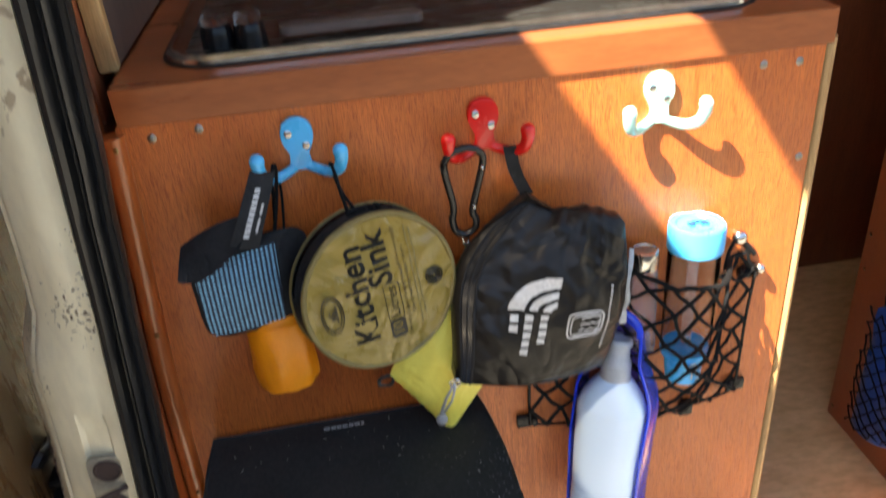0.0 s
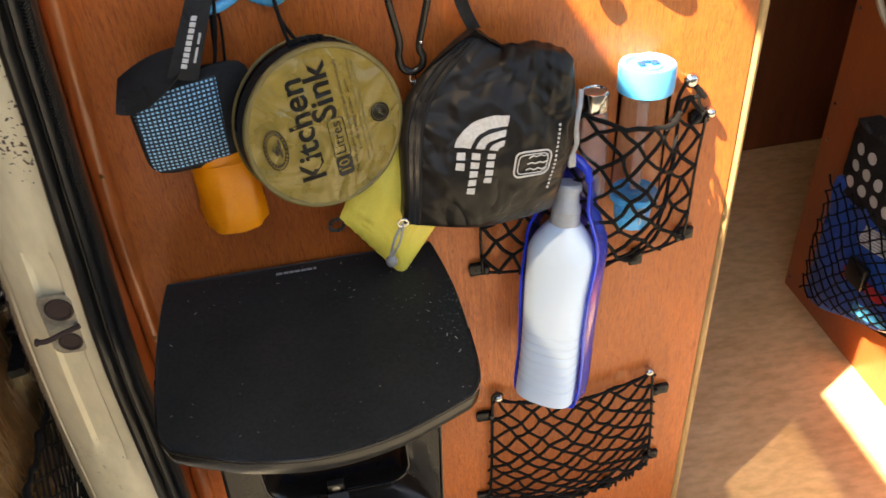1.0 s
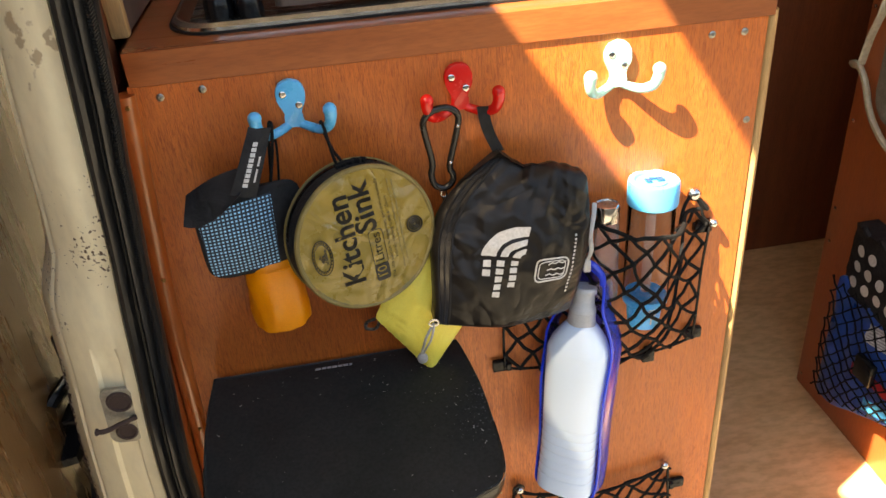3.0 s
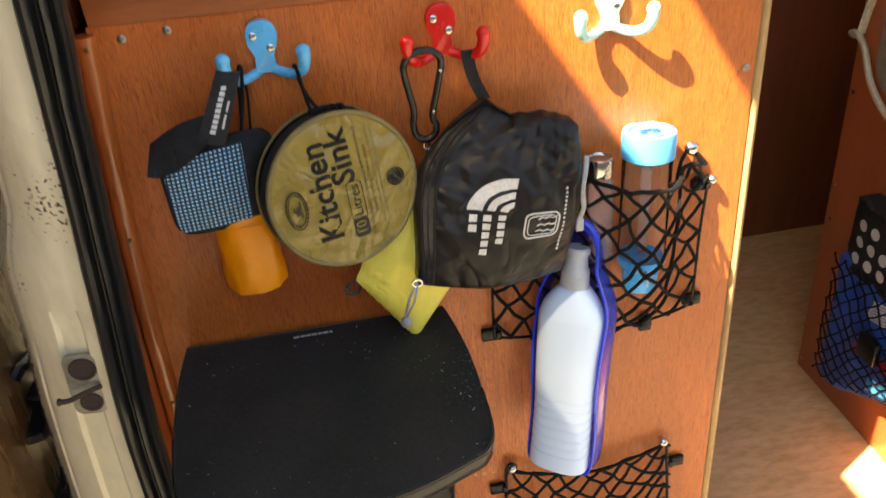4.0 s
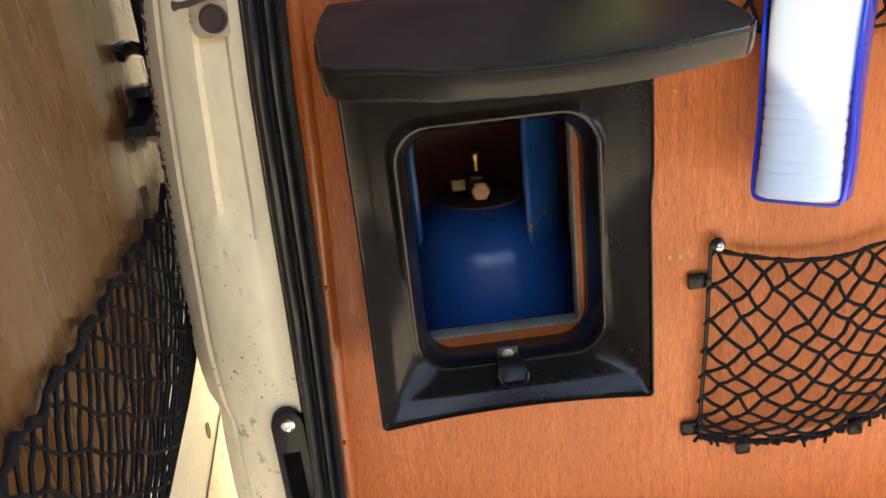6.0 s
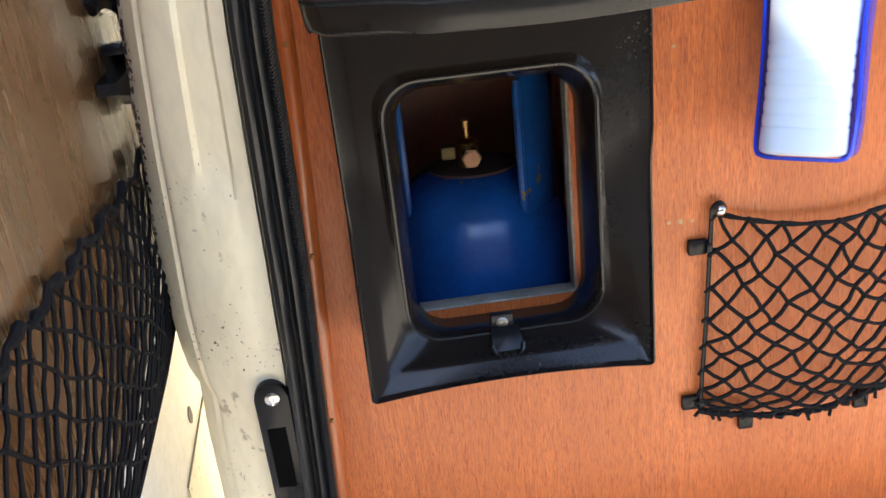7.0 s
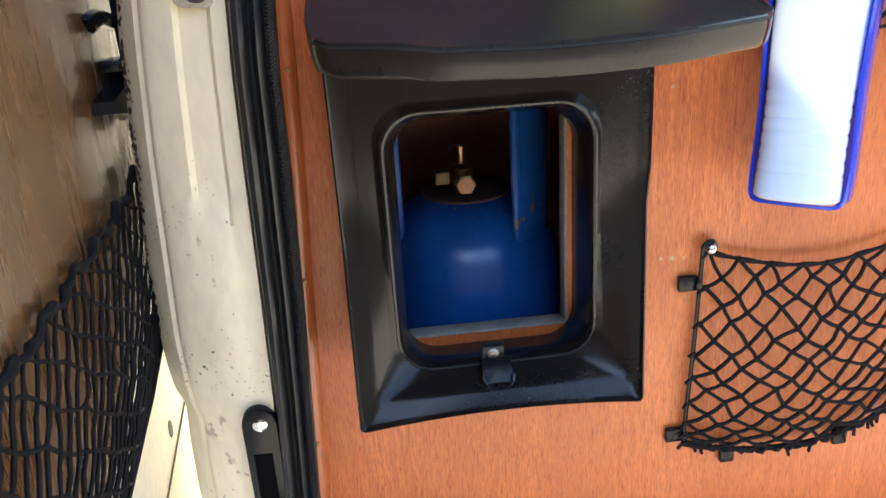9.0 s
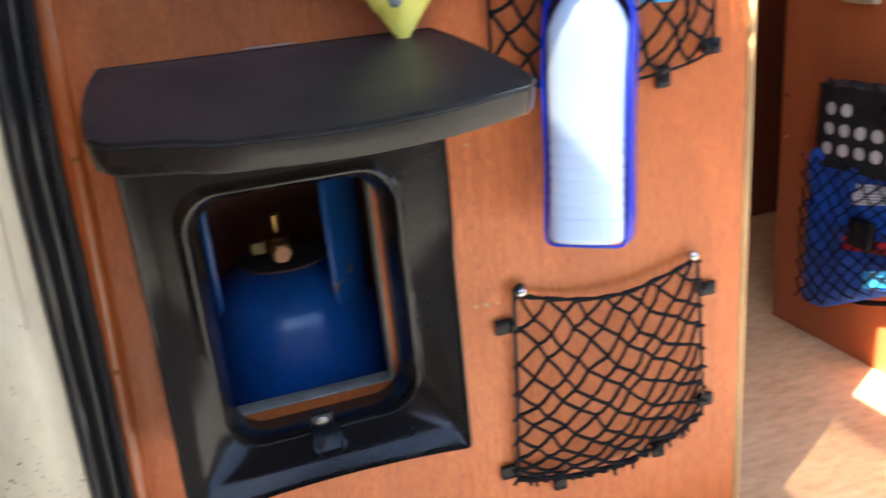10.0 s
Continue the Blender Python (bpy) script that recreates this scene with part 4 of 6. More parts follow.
KM = Matrix.Translation(KC) @ Matrix((KU, -KN, KV)).transposed().to_4x4()
round_pouch = thing("folding_sink_pouch", KC, "round olive zip pouch printed for a folding kitchen sink", "pouch")


def round_ring(r, y, wob=0.0):
    return [KM @ Vector((r * (1 + wob * noise.noise(Vector((math.cos(a) * 1.5, math.sin(a) * 1.5, 2)))) * math.cos(a), y, r * math.sin(a))) for a in [2 * math.pi * i / 72 for i in range(72)]]


def face_lift(x, z):
    """How far the soft round face stands out at (x, z)."""
    return 0.004 * (1 - (x * x + z * z) / 0.0735 ** 2) + 0.0026 * noise.noise(Vector((x * 32 + z * 8, z * 62, 0))) + 0.0012 * noise.noise(Vector((x * 95, z * 60, 5)))


def on_face(me):
    """Lay a flat print on the soft face."""
    inv = KM.inverted()
    for v in me.vertices:
        p = inv @ v.co
        p.y = -face_lift(p.x, p.z) - 0.0006
        v.co = KM @ p


bm = bmesh.new()
rings = []
for q in (0.002, 0.012, 0.022, 0.032, 0.042, 0.052, 0.062, 0.069, 0.0735):
    ring = round_ring(q, 0)
    out = []
    for i, p in enumerate(ring):
        a = 2 * math.pi * i / 72
        lift = face_lift(q * math.cos(a), q * math.sin(a))
        out.append(p + KN * lift)
    rings.append(out)
loft(bm, rings)
face = part("face", bm, M_olive, round_pouch)
bm = bmesh.new()
tube(bm, round_ring(0.0745, 0.001, 0.01), 0.0028, 8, True)
part("piping", bm, M_olive_trim, round_pouch)
bm = bmesh.new()
loft(bm, [round_ring(0.0735, 0.003), round_ring(0.0755, 0.010), round_ring(0.0765, 0.020), round_ring(0.0765, 0.030), round_ring(0.072, 0.036), round_ring(0.04, 0.038)])
part("side_band", bm, M_cloth_black, round_pouch, "black fabric side band")
bm = bmesh.new()
for i in range(150):
    a = radians(75 + 105 * i / 150)
    c = KM @ Vector((0.0772 * math.cos(a), 0.020, 0.0772 * math.sin(a)))
    d = KM @ Vector((0.0772 * math.cos(a), 0.025, 0.0772 * math.sin(a)))
    tube(bm, (c, d), 0.0006, 4)
part("zip", bm, M_black, round_pouch)
bm = bmesh.new()
tube(bm, round_ring(0.0768, 0.031, 0.01), 0.0016, 6, True)
part("back_piping", bm, M_olive_trim, round_pouch)
bm = bmesh.new()
tube(bm, smooth_path([(0.2335, -0.045, 0.823), (0.230, -0.038, 0.838), (0.226, -0.022, 0.858), (0.224, -0.015, 0.855), (0.231, -0.030, 0.835), (0.240, -0.040, 0.822)], 6), 0.0017, 6)
part("cord_loop", bm, M_cord, round_pouch)
bm = bmesh.new()
tube(bm, [KM @ Vector((0.078 * math.cos(radians(a)), 0.016 + 0.002 * math.sin(a), 0.078 * math.sin(radians(a)))) for a in range(86, 112, 3)], 0.0035, 6)
part("zip_puller", bm, M_cord, round_pouch)
TILT_PRINT = radians(12)


def print_at(s, h, lift=0.0052):
    """Pose of print: s along the reading direction, h up the letters."""
    t = Vector((-math.sin(TILT_PRINT), 0, math.cos(TILT_PRINT)))
    up = Vector((-math.cos(TILT_PRINT), 0, -math.sin(TILT_PRINT)))
    o = t * s + up * h
    o.y = -face_lift(o.x, o.z) - 0.0007
    return KM @ Matrix.Translation(o) @ Matrix((t, up, Vector((0, -1, 0)))).transposed().to_4x4()


lettering("Kitchen", 0.0315, print_at(0.005, 0.0225), M_print_black, face, bold=0.0007, settle=on_face)
lettering("Sink", 0.0315, print_at(0.034, -0.0010), M_print_black, face, bold=0.0007, settle=on_face)
bm = bmesh.new()
m4 = print_at(-0.040, -0.0075)
turn_up = Matrix(((1, 0, 0, 0), (0, 0, 1, 0), (0, -1, 0, 0), (0, 0, 0, 1)))
plate(bm, rounded(-0.0095, 0.0095, -0.0080, 0.0080, 0.0035), m4 @ turn_up, 0.0003)
part("print_block", bm, M_print_black, face)
lettering("10", 0.0150, print_at(-0.040, -0.0075, 0) @ Matrix.Translation((0, 0, 0.0007)), M_olive, face)
lettering("Litres", 0.0145, print_at(-0.0115, -0.0075), M_print_black, face, settle=on_face)
bm = bmesh.new()
tube(bm, [print_at(-0.0115, -0.0075) @ Vector((x, z, 0.0002)) for x, z in rounded(-0.0195, 0.0195, -0.0078, 0.0078, 0.0035)], 0.0004, 4, True)
part("print_frame", bm, M_print_black, face)
bm = bmesh.new()
for h, a, b in ((-0.0325, -0.044, 0.056), (-0.0372, -0.036, 0.048)):
    x = a
    rr = random.Random(int(-h * 1e5))
    while x < b:
        ln = rr.uniform(0.002, 0.007)
        mm = print_at(x + ln / 2, h)
        plate(bm, rounded(-ln / 2, ln / 2, -0.0007, 0.0007, 0.0003, 1), mm @ turn_up, 0.0002)
        x += ln + 0.0011
part("small_print", bm, M_olive_trim, face)
lettering("The easy solution to convenient and environmentally", 0.0052, print_at(0.004, -0.0200), M_print_black, face, settle=on_face)
lettering("friendly washing in the outdoors", 0.0052, print_at(0.005, -0.0260), M_print_black, face, settle=on_face)
bm = bmesh.new()
for r in (0.0085, 0.0062, 0.0042, 0.0022):
    tube(bm, [print_at(-0.002, -0.053) @ Vector((r * math.cos(a), r * math.sin(a), 0.0003)) for a in [2 * math.pi * i / 28 for i in range(28)]], 0.0008, 4, True)
part("round_emblem", bm, M_print_black, face)
bm = bmesh.new()
for q, w in ((1.0, 0.0005), (0.78, 0.0004)):
    tube(bm, [print_at(-0.0026, 0.0515) @ Vector((0.0190 * q * math.cos(a), 0.0105 * q * math.sin(a), 0.0003)) for a in [2 * math.pi * i / 28 for i in range(28)]], w, 4, True)
rr = random.Random(5)
for k in range(8):
    ln = (0.0095 - 0.0010 * k) * rr.uniform(0.7, 1.1)
    dx = rr.uniform(-0.0015, 0.0015)
    plate(bm, rounded(dx - ln, dx + ln * rr.uniform(0.3, 1), -0.00035, 0.00035, 0.0002, 1), print_at(-0.0026, 0.0470 + 0.0011 * k) @ turn_up, 0.0002)
for i in range(26):
    a = 2 * math.pi * i / 26
    plate(bm, rounded(-0.0008, 0.0008, -0.0007, 0.0007, 0.0003, 1), print_at(-0.0026 + 0.0168 * math.cos(a), 0.0515 + 0.0092 * math.sin(a)) @ turn_up, 0.0002)
part("oval_emblem", bm, M_print_black, face)

# ---- yellow pouch ----
yellow = thing("yellow_pouch", (0.31, -0.03, 0.55), "bright yellow ripstop pouch tucked behind the black bag", "pouch")
YP = ((0.250, -0.040, 0.628), (0.306, -0.050, 0.547), (0.318, -0.022, 0.762), (0.372, -0.028, 0.622))


def yellow_front(u, v):
    p = bilinear(*YP, u, v)
    e = max(0, math.sin(math.pi * u) * math.sin(math.pi * v)) ** 0.5
    p.y -= 0.016 * e + 0.0035 * noise.noise(Vector((u * 5, v * 3, 1))) * e + 0.0012 * math.sin(u * 40 + 3 * v) * e * v
    p.z += 0.0016 * math.sin(v * 45) * (u < 0.1) + 0.0016 * math.sin(u * 50) * (v < 0.1)
    return p


def yellow_back(u, v):
    p = bilinear(*YP, u, v)
    e = max(0, math.sin(math.pi * u) * math.sin(math.pi * v)) ** 0.5
    p.y += 0.012 * e
    return p


bm = bmesh.new()
soft_slab(bm, yellow_front, yellow_back, 26, 30)
part("body", bm, M_yellow, yellow)
bm = bmesh.new()
tube(bm, smooth_path([(0.252, -0.038, 0.626), (0.240, -0.030, 0.617), (0.238, -0.024, 0.604), (0.247, -0.022, 0.600), (0.252, -0.03, 0.610), (0.254, -0.038, 0.624)], 6), 0.0020, 6)
part("cord_ring", bm, material("speckled_cord", (0.015, 0.015, 0.015), 0.7, second=(0.20, 0.18, 0.16), scale=220), yellow)

# ---- black packable bag ----
bag = thing("packable_bag", (0.39, -0.04, 0.6), "black nylon packable bag with white print and side zip", "bag")
BB = ((0.312, -0.076, 0.634), (0.468, -0.062, 0.614), (0.402, -0.018, 0.806), (0.492, -0.044, 0.770))


def bag_front(u, v):
    p = bilinear(*BB, u, v)
    uu, vv = min(max(u, 0), 1), min(max(v, 0), 1)
    e = max(0, math.sin(math.pi * uu) * math.sin(math.pi * vv)) ** 0.45
    fold = noise.noise(Vector((u * 3.2, v * 3.0, 4.0))) + 0.6 * abs(noise.noise(Vector((u * 7 + v * 4, v * 5 - u * 2, 9.0))))
    crease = abs(noise.noise(Vector((u * 6.5, v * 5.5, 2.0)))) + 0.4 * abs(noise.noise(Vector((u * 13, v * 12, 6.0))))
    p.y -= 0.030 * e + (0.010 * fold * (0.3 + 0.7 * vv * uu) - 0.010 * crease * (0.15 + 0.85 * vv)) * e ** 0.5
    p.x += 0.012 * math.sin(math.pi * vv) * (uu ** 4) - 0.018 * math.sin(math.pi * vv) * (1 - uu) ** 3
    p.x -= 0.025 * math.sin(math.pi * vv * vv) * (1 - uu) ** 2
    p.z += -0.002 * math.sin(math.pi * uu) * (vv ** 4) - 0.007 * math.sin(2 * math.pi * uu) * (vv ** 4) - 0.012 * math.sin(math.pi * uu) * (1 - vv) ** 4 + 0.004 * noise.noise(Vector((u * 9, 0, 2))) * (vv ** 3)
    return p


def bag_back(u, v):
    p = bag_front(u, v)
    p.y = -0.010 - 0.022 * (1 - max(0, math.sin(math.pi * u) * math.sin(math.pi * v)) ** 0.3)
    return p


bm = bmesh.new()
soft_slab(bm, bag_front, bag_back, 60, 56)
part("body", bm, M_nylon, bag)
bm = bmesh.new()
for w in (0.0, 0.03, 0.06):
    tube(bm, [bag_front(0.025 + w, 0.02 + 0.96 * i / 40) + Vector((0, -0.001, 0)) for i in range(41)], 0.0013, 6)
part("zip_tape", bm, M_cloth_black, bag)
bm = bmesh.new()
for i in range(110):
    v = 0.03 + 0.93 * i / 110
    tube(bm, (bag_front(0.032, v) + Vector((0, -0.0016, 0)), bag_front(0.078, v) + Vector((0, -0.0016, 0))), 0.0006, 4)
part("zip_teeth", bm, M_black, bag)
LIFT = Vector((0, -0.0011, 0))
for u0, u1, v0, v1 in ((0.257, 0.303, 0.375, 0.485), (0.337, 0.383, 0.24, 0.485), (0.427, 0.473, 0.305, 0.485)):
    n = max(2, round((v1 - v0) / 0.046))
    for i in range(n):
        a = v0 + (v1 - v0) * i / n
        b = a + (v1 - v0) / n * 0.72
        bm = bmesh.new()
        decal(bm, bag_front, ((u0, a), (u0, b), (u1, b), (u1, a)), LIFT, 4)
        part("print_bar", bm, M_print_white, bag)
for r0, r1 in ((0.68, 1.0), (0.40, 0.58), (0.12, 0.30)):
    prev = None
    bm = bmesh.new()
    for i in range(19):
        a = radians(90 + 90 * i / 18)
        pts = [bag_front(0.51 + 0.27 * r * math.cos(a), 0.495 + 0.19 * r * math.sin(a)) + LIFT for r in (r0, (r0 + r1) / 2, r1)]
        cur = [bm.verts.new(p) for p in pts]
        if prev:
            for k in range(2):
                bm.faces.new((prev[k], prev[k + 1], cur[k + 1], cur[k]))
        prev = cur
    part("print_arc", bm, M_print_white, bag)
bm = bmesh.new()
icon = [(0.715 + x, 0.41 + z) for x, z in rounded(-0.115, 0.115, -0.075, 0.075, 0.04)]
tube(bm, [bag_front(*p) + LIFT for p in icon], 0.0010, 5, True)
tube(bm, [bag_front(0.715 + 0.82 * (x - 0.715), 0.41 + 0.78 * (z - 0.41)) + LIFT for x, z in icon], 0.0006, 5, True)
for d in (-0.04, 0.0, 0.04):
    tube(bm, [bag_front(0.68 + 0.13 * i / 5, 0.41 + d + 0.01 * (i % 2)) + LIFT for i in range(6)], 0.0007, 5)
part("print_icon", bm, M_print_white, bag, "white outlined rounded icon")
bm = bmesh.new()
for i in range(16):
    a = 0.22 + i * 0.026
    decal(bm, bag_front, ((0.862, a), (0.862, a + 0.014), (0.877, a + 0.014), (0.877, a)), LIFT, 3)
part("side_print", bm, M_print_white, bag)
bm = bmesh.new()


def strap_surface(u, v):
    a = Vector((0.396, -0.022, 0.803)).lerp(Vector((0.409, -0.022, 0.803)), u)
    b = Vector((0.383, -0.017, 0.852)).lerp(Vector((0.394, -0.021, 0.853)), u)
    p = a.lerp(b, v)
    p.x -= 0.003 * math.sin(math.pi * v)
    return p


soft_slab(bm, strap_surface, lambda u, v: strap_surface(u, v) + Vector((0, 0.003, 0)), 3, 8)
part("hanging_strap", bm, M_cloth_black, bag)
bm = bmesh.new()
tube(bm, smooth_path([(0.311, -0.083, 0.640), (0.302, -0.084, 0.625), (0.297, -0.078, 0.605), (0.295, -0.074, 0.594)], 6), 0.0016, 6)
tube(bm, smooth_path([(0.311, -0.085, 0.638), (0.306, -0.087, 0.622), (0.300, -0.080, 0.605), (0.297, -0.074, 0.594)], 6), 0.0013, 6)
part("pull_cord", bm, M_silver_strap, bag, "grey zip pull cord")
bm = bmesh.new()
bmesh.ops.create_icosphere(bm, subdivisions=3, radius=0.0062, matrix=Matrix.Translation((0.2955, -0.074, 0.588)) @ Matrix.Diagonal((1, 0.8, 1.15, 1)))
part("toggle", bm, M_print_grey, bag)
bm = bmesh.new()
tube(bm, [Vector((0.311 + 0.005 * math.cos(a), -0.084, 0.641 + 0.004 * math.sin(a))) for a in [2 * math.pi * i / 14 for i in range(14)]], 0.0013, 6, True)
part("zip_slider", bm, M_chrome, bag)

# ---- carabiner ----
karabiner = thing("carabiner", (0.345, -0.02, 0.77), "black aluminium carabiner hanging on the red hook", "carabiner")
bm = bmesh.new()
loop = smooth_path([(0.336, -0.027, 0.859), (0.327, -0.024, 0.850), (0.326, -0.02, 0.836), (0.332, -0.018, 0.800), (0.330, -0.018, 0.785), (0.333, -0.018, 0.772), (0.342, -0.018, 0.767),
                    (0.351, -0.018, 0.772), (0.353, -0.018, 0.782), (0.350, -0.018, 0.792), (0.357, -0.019, 0.820), (0.362, -0.021, 0.842), (0.360, -0.024, 0.853), (0.350, -0.026, 0.860)], 5, True)
tube(bm, loop, 0.0036, 10, True)
part("frame", bm, material("black_anodised", (0.010, 0.010, 0.011), 0.25, second=(0.016, 0.016, 0.016), scale=30, spec=0.35), karabiner)
for c in ((0.3605, -0.0238, 0.838), (0.3510, -0.0215, 0.797)):
    bm = bmesh.new()
    bmesh.ops.create_icosphere(bm, subdivisions=2, radius=0.0021, matrix=Matrix.Translation(c))
    part("rivet", bm, M_chrome, karabiner)
bm = bmesh.new()
for i in range(4):
    c = Vector((0.3415 - 0.0006 * i, -0.019, 0.761 - 0.0085 * i))
    a = 90 * (i % 2)
    tube(bm, [c + Vector((0.0028 * math.cos(t) * math.cos(radians(a)), 0.0028 * math.cos(t) * math.sin(radians(a)), 0.0055 * math.sin(t))) for t in [2 * math.pi * j / 14 for j in range(14)]], 0.0009, 5, True)
part("chain", bm, M_chrome, karabiner, "short metal chain")

# ---- wall bin holder with its lid ----
bin_thing = thing("wall_bin", (0.19, -0.05, 0.17), "black plastic wall bin holder with its lid raised", "bin")


def bin_loop(x0, x1, z0, z1, r, y, lip=0.0, arch=0.0, wide=0.0):
    """Rounded outline; lip pulls the lower half forward, arch lifts the bottom's middle, wide spreads the upper end."""
    pts = []
    base = rounded(x0, x1, z0, z1, r, 6)
    n = len(base)
    for i, p in enumerate(base):
        q = base[(i + 1) % n]
        steps = 10 if i % 7 == 6 else 1
        for k in range(steps):
            pts.append((p[0] + (q[0] - p[0]) * k / steps, p[1] + (q[1] - p[1]) * k / steps))
    out = []
    for x, z in pts:
        f = min(1, max(0, (0.345 - z) / 0.175))
        w = max(0, 1 - ((x - 0.187) / 0.13) ** 2)
        g = 1 if z < 0.20 else 0
        k = min(1, max(0, (z - 0.17) / 0.2)) * max(0, (x - 0.1) / 0.22)
        out.append(Vector((x + wide * k, y - lip * f, z + arch * w * g)))
    return out


bm = bmesh.new()
loft(bm, [bin_loop(0.062, 0.322, 0.186, 0.520, 0.006, -0.001, wide=0.016), bin_loop(0.055, 0.320, 0.176, 0.522, 0.006, -0.040, 0.03, 0.005, wide=0.016),
          bin_loop(0.051, 0.319, 0.163, 0.524, 0.006, -0.0450, 0.051, 0.008, wide=0.018), bin_loop(0.0525, 0.3172, 0.1645, 0.5225, 0.005, -0.0462, 0.051, 0.008, wide=0.018),
          bin_loop(0.0545, 0.3152, 0.1668, 0.5205, 0.006, -0.0445, 0.047, 0.008, wide=0.018), bin_loop(0.0655, 0.3075, 0.179, 0.516, 0.009, -0.0435, 0.044, 0.006, wide=0.016),
          bin_loop(0.0700, 0.304, 0.183, 0.512, 0.012, -0.0443, 0.040, 0.004, wide=0.014), bin_loop(0.0715, 0.3025, 0.1845, 0.5105, 0.013, -0.0445, 0.038, 0.004, wide=0.013), bin_loop(0.0855, 0.2910, 0.1937, 0.4545, 0.035, -0.0453, 0.020), bin_loop(0.087, 0.2895, 0.195, 0.453, 0.034, -0.0455, 0.018),
          bin_loop(0.0915, 0.2855, 0.197, 0.447, 0.034, -0.0500, 0.008), bin_loop(0.096, 0.2815, 0.199, 0.444, 0.034, -0.0495, 0.004), bin_loop(0.100, 0.2785, 0.200, 0.440, 0.033, -0.041),
          bin_loop(0.104, 0.2755, 0.197, 0.434, 0.032, -0.024), bin_loop(0.106, 0.2745, 0.194, 0.431, 0.030, -0.001)], caps=False)
part("frame", bm, M_bin, bin_thing, "glossy scuffed black frame round an opening")
bm = bmesh.new()
tube(bm, bin_loop(0.0935, 0.2838, 0.1978, 0.4455, 0.034, -0.0482, 0.006), 0.0027, 8, True)
part("opening_rim", bm, M_polished, bin_thing)
bm = bmesh.new()
cup = [(0.0145 * math.cos(radians(a)), 0.0145 * math.sin(radians(a))) for a in range(180, 361, 15)] + [(0.0145, 0.018), (-0.0145, 0.018)]
plate(bm, cup, pose(0.1845, -0.0670, 0.1890, -42, 0, 0), 0.0075, 0.0012)
boss = part("boss", bm, M_black, bin_thing)
bm = bmesh.new()
tube(bm, [pose(0.1845, -0.0670, 0.1890, -42, 0, 0) @ Vector((x, -0.0075, z)) for x, z in cup[:-2]], 0.0022, 8)
part("boss_rim", bm, M_polished, boss)
bm = bmesh.new()
box(bm, 0.1725, 0.1935, -0.0560, -0.046, 0.1995, 0.2165, 0.0012)
part("fixing_tab", bm, material("dusty_black_tab", (0.035, 0.030, 0.027), 0.45, scale=60, spec=0.3), bin_thing)
screw(bin_thing, (0.1828, -0.0560, 0.2085), 0.0058, (0, -1, 0.15), mat=M_zinc)
# lid
lid = thing("bin_lid", (0.2, -0.012, 0.5), "black plastic bin lid standing out from the panel, dusty", "bin lid")


def lid_outline(n=64):
    ctrl = [(0.052, -0.010), (0.047, -0.055), (0.046, -0.120), (0.052, -0.190), (0.060, -0.212), (0.076, -0.224), (0.13, -0.243), (0.20, -0.254), (0.27, -0.246), (0.335, -0.222),
            (0.352, -0.212), (0.361, -0.192), (0.362, -0.150), (0.358, -0.080), (0.346, -0.016), (0.340, -0.010)]
    return [(p.x, p.y) for p in smooth_path([(x, y, 0) for x, y in ctrl], 5)]


LID = lid_outline()
LID_SLOPE = 0.150


def lid_ring(scale, drop):
    out = []
    for x, y in LID:
        cx, cy = 0.205, -0.12
        px, py = cx + (x - cx) * scale, cy + (y - cy) * scale
        z = 0.556 - LID_SLOPE * max(0, -py - 0.01)
        crown = 0.004 * (1 - ((px - cx) / 0.16) ** 2)
        notch = 0.0025 / (1 + math.exp((px - 0.118) * 500)) if py < -0.2 and scale > 0.98 else 0
        out.append(Vector((px, py, z + crown - drop + notch)))
    return out


bm = bmesh.new()
loft(bm, [lid_ring(0.94, 0.018), lid_ring(0.965, 0.0210), lid_ring(0.982, 0.0215), lid_ring(0.990, 0.0195), lid_ring(0.998, 0.010), lid_ring(1.0, 0.0040)])
part("rim", bm, M_rim, lid, "smooth glossy black side of the lid")
bm = bmesh.new()
loft(bm, [lid_ring(0.9999, 0.0038), lid_ring(0.9985, 0.0018), lid_ring(0.994, 0.0003), lid_ring(0.987, -0.0002), lid_ring(0.977, 0.0008), lid_ring(0.90, -0.0006),
          lid_ring(0.6, -0.0015), lid_ring(0.2, -0.0018)])
part("shell", bm, M_lid, lid)
bm = bmesh.new()
tube(bm, [p for p, (x, y) in zip(lid_ring(0.9945, 0.0012), LID) if y < -0.13], 0.0013, 6)
part("polished_edge", bm, M_polished, lid)
bm = bmesh.new()
x = 0.172
for ln in (0.008, 0.006, 0.006, 0.007, 0.006, 0.007, 0.004):
    box(bm, x, x + ln * 0.8, -0.0295, -0.0268, 0.5565, 0.5572)
    x += ln
for v in bm.verts:
    v.co.z += 0.004 * (1 - ((v.co.x - 0.205) / 0.16) ** 2) - LID_SLOPE * (-v.co.y - 0.01) + 0.0013
part("print", bm, M_print_grey, lid, "grey printed bars")
bm = bmesh.new()
rr = random.Random(8)
for i in range(130):
    u, w = rr.uniform(0.06, 0.35), rr.uniform(-0.22, -0.02)
    q = rr.uniform(0.0002, 0.00055)
    z = 0.556 + 0.004 * (1 - ((u - 0.205) / 0.16) ** 2) - LID_SLOPE * (-w - 0.01) + 0.0014
    a = rr.uniform(0, 3.1)
    l = q * rr.choice((1, 1, 1.5, 4))
    bm.faces.new([bm.verts.new((u + dx * math.cos(a) * l - dy * math.sin(a) * q, w + dx * math.sin(a) * l + dy * math.cos(a) * q, z)) for dx, dy in ((-1, -1), (1, -1), (1, 1), (-1, 1))])
dust = part("dust_specks", bm, M_print_grey, lid)
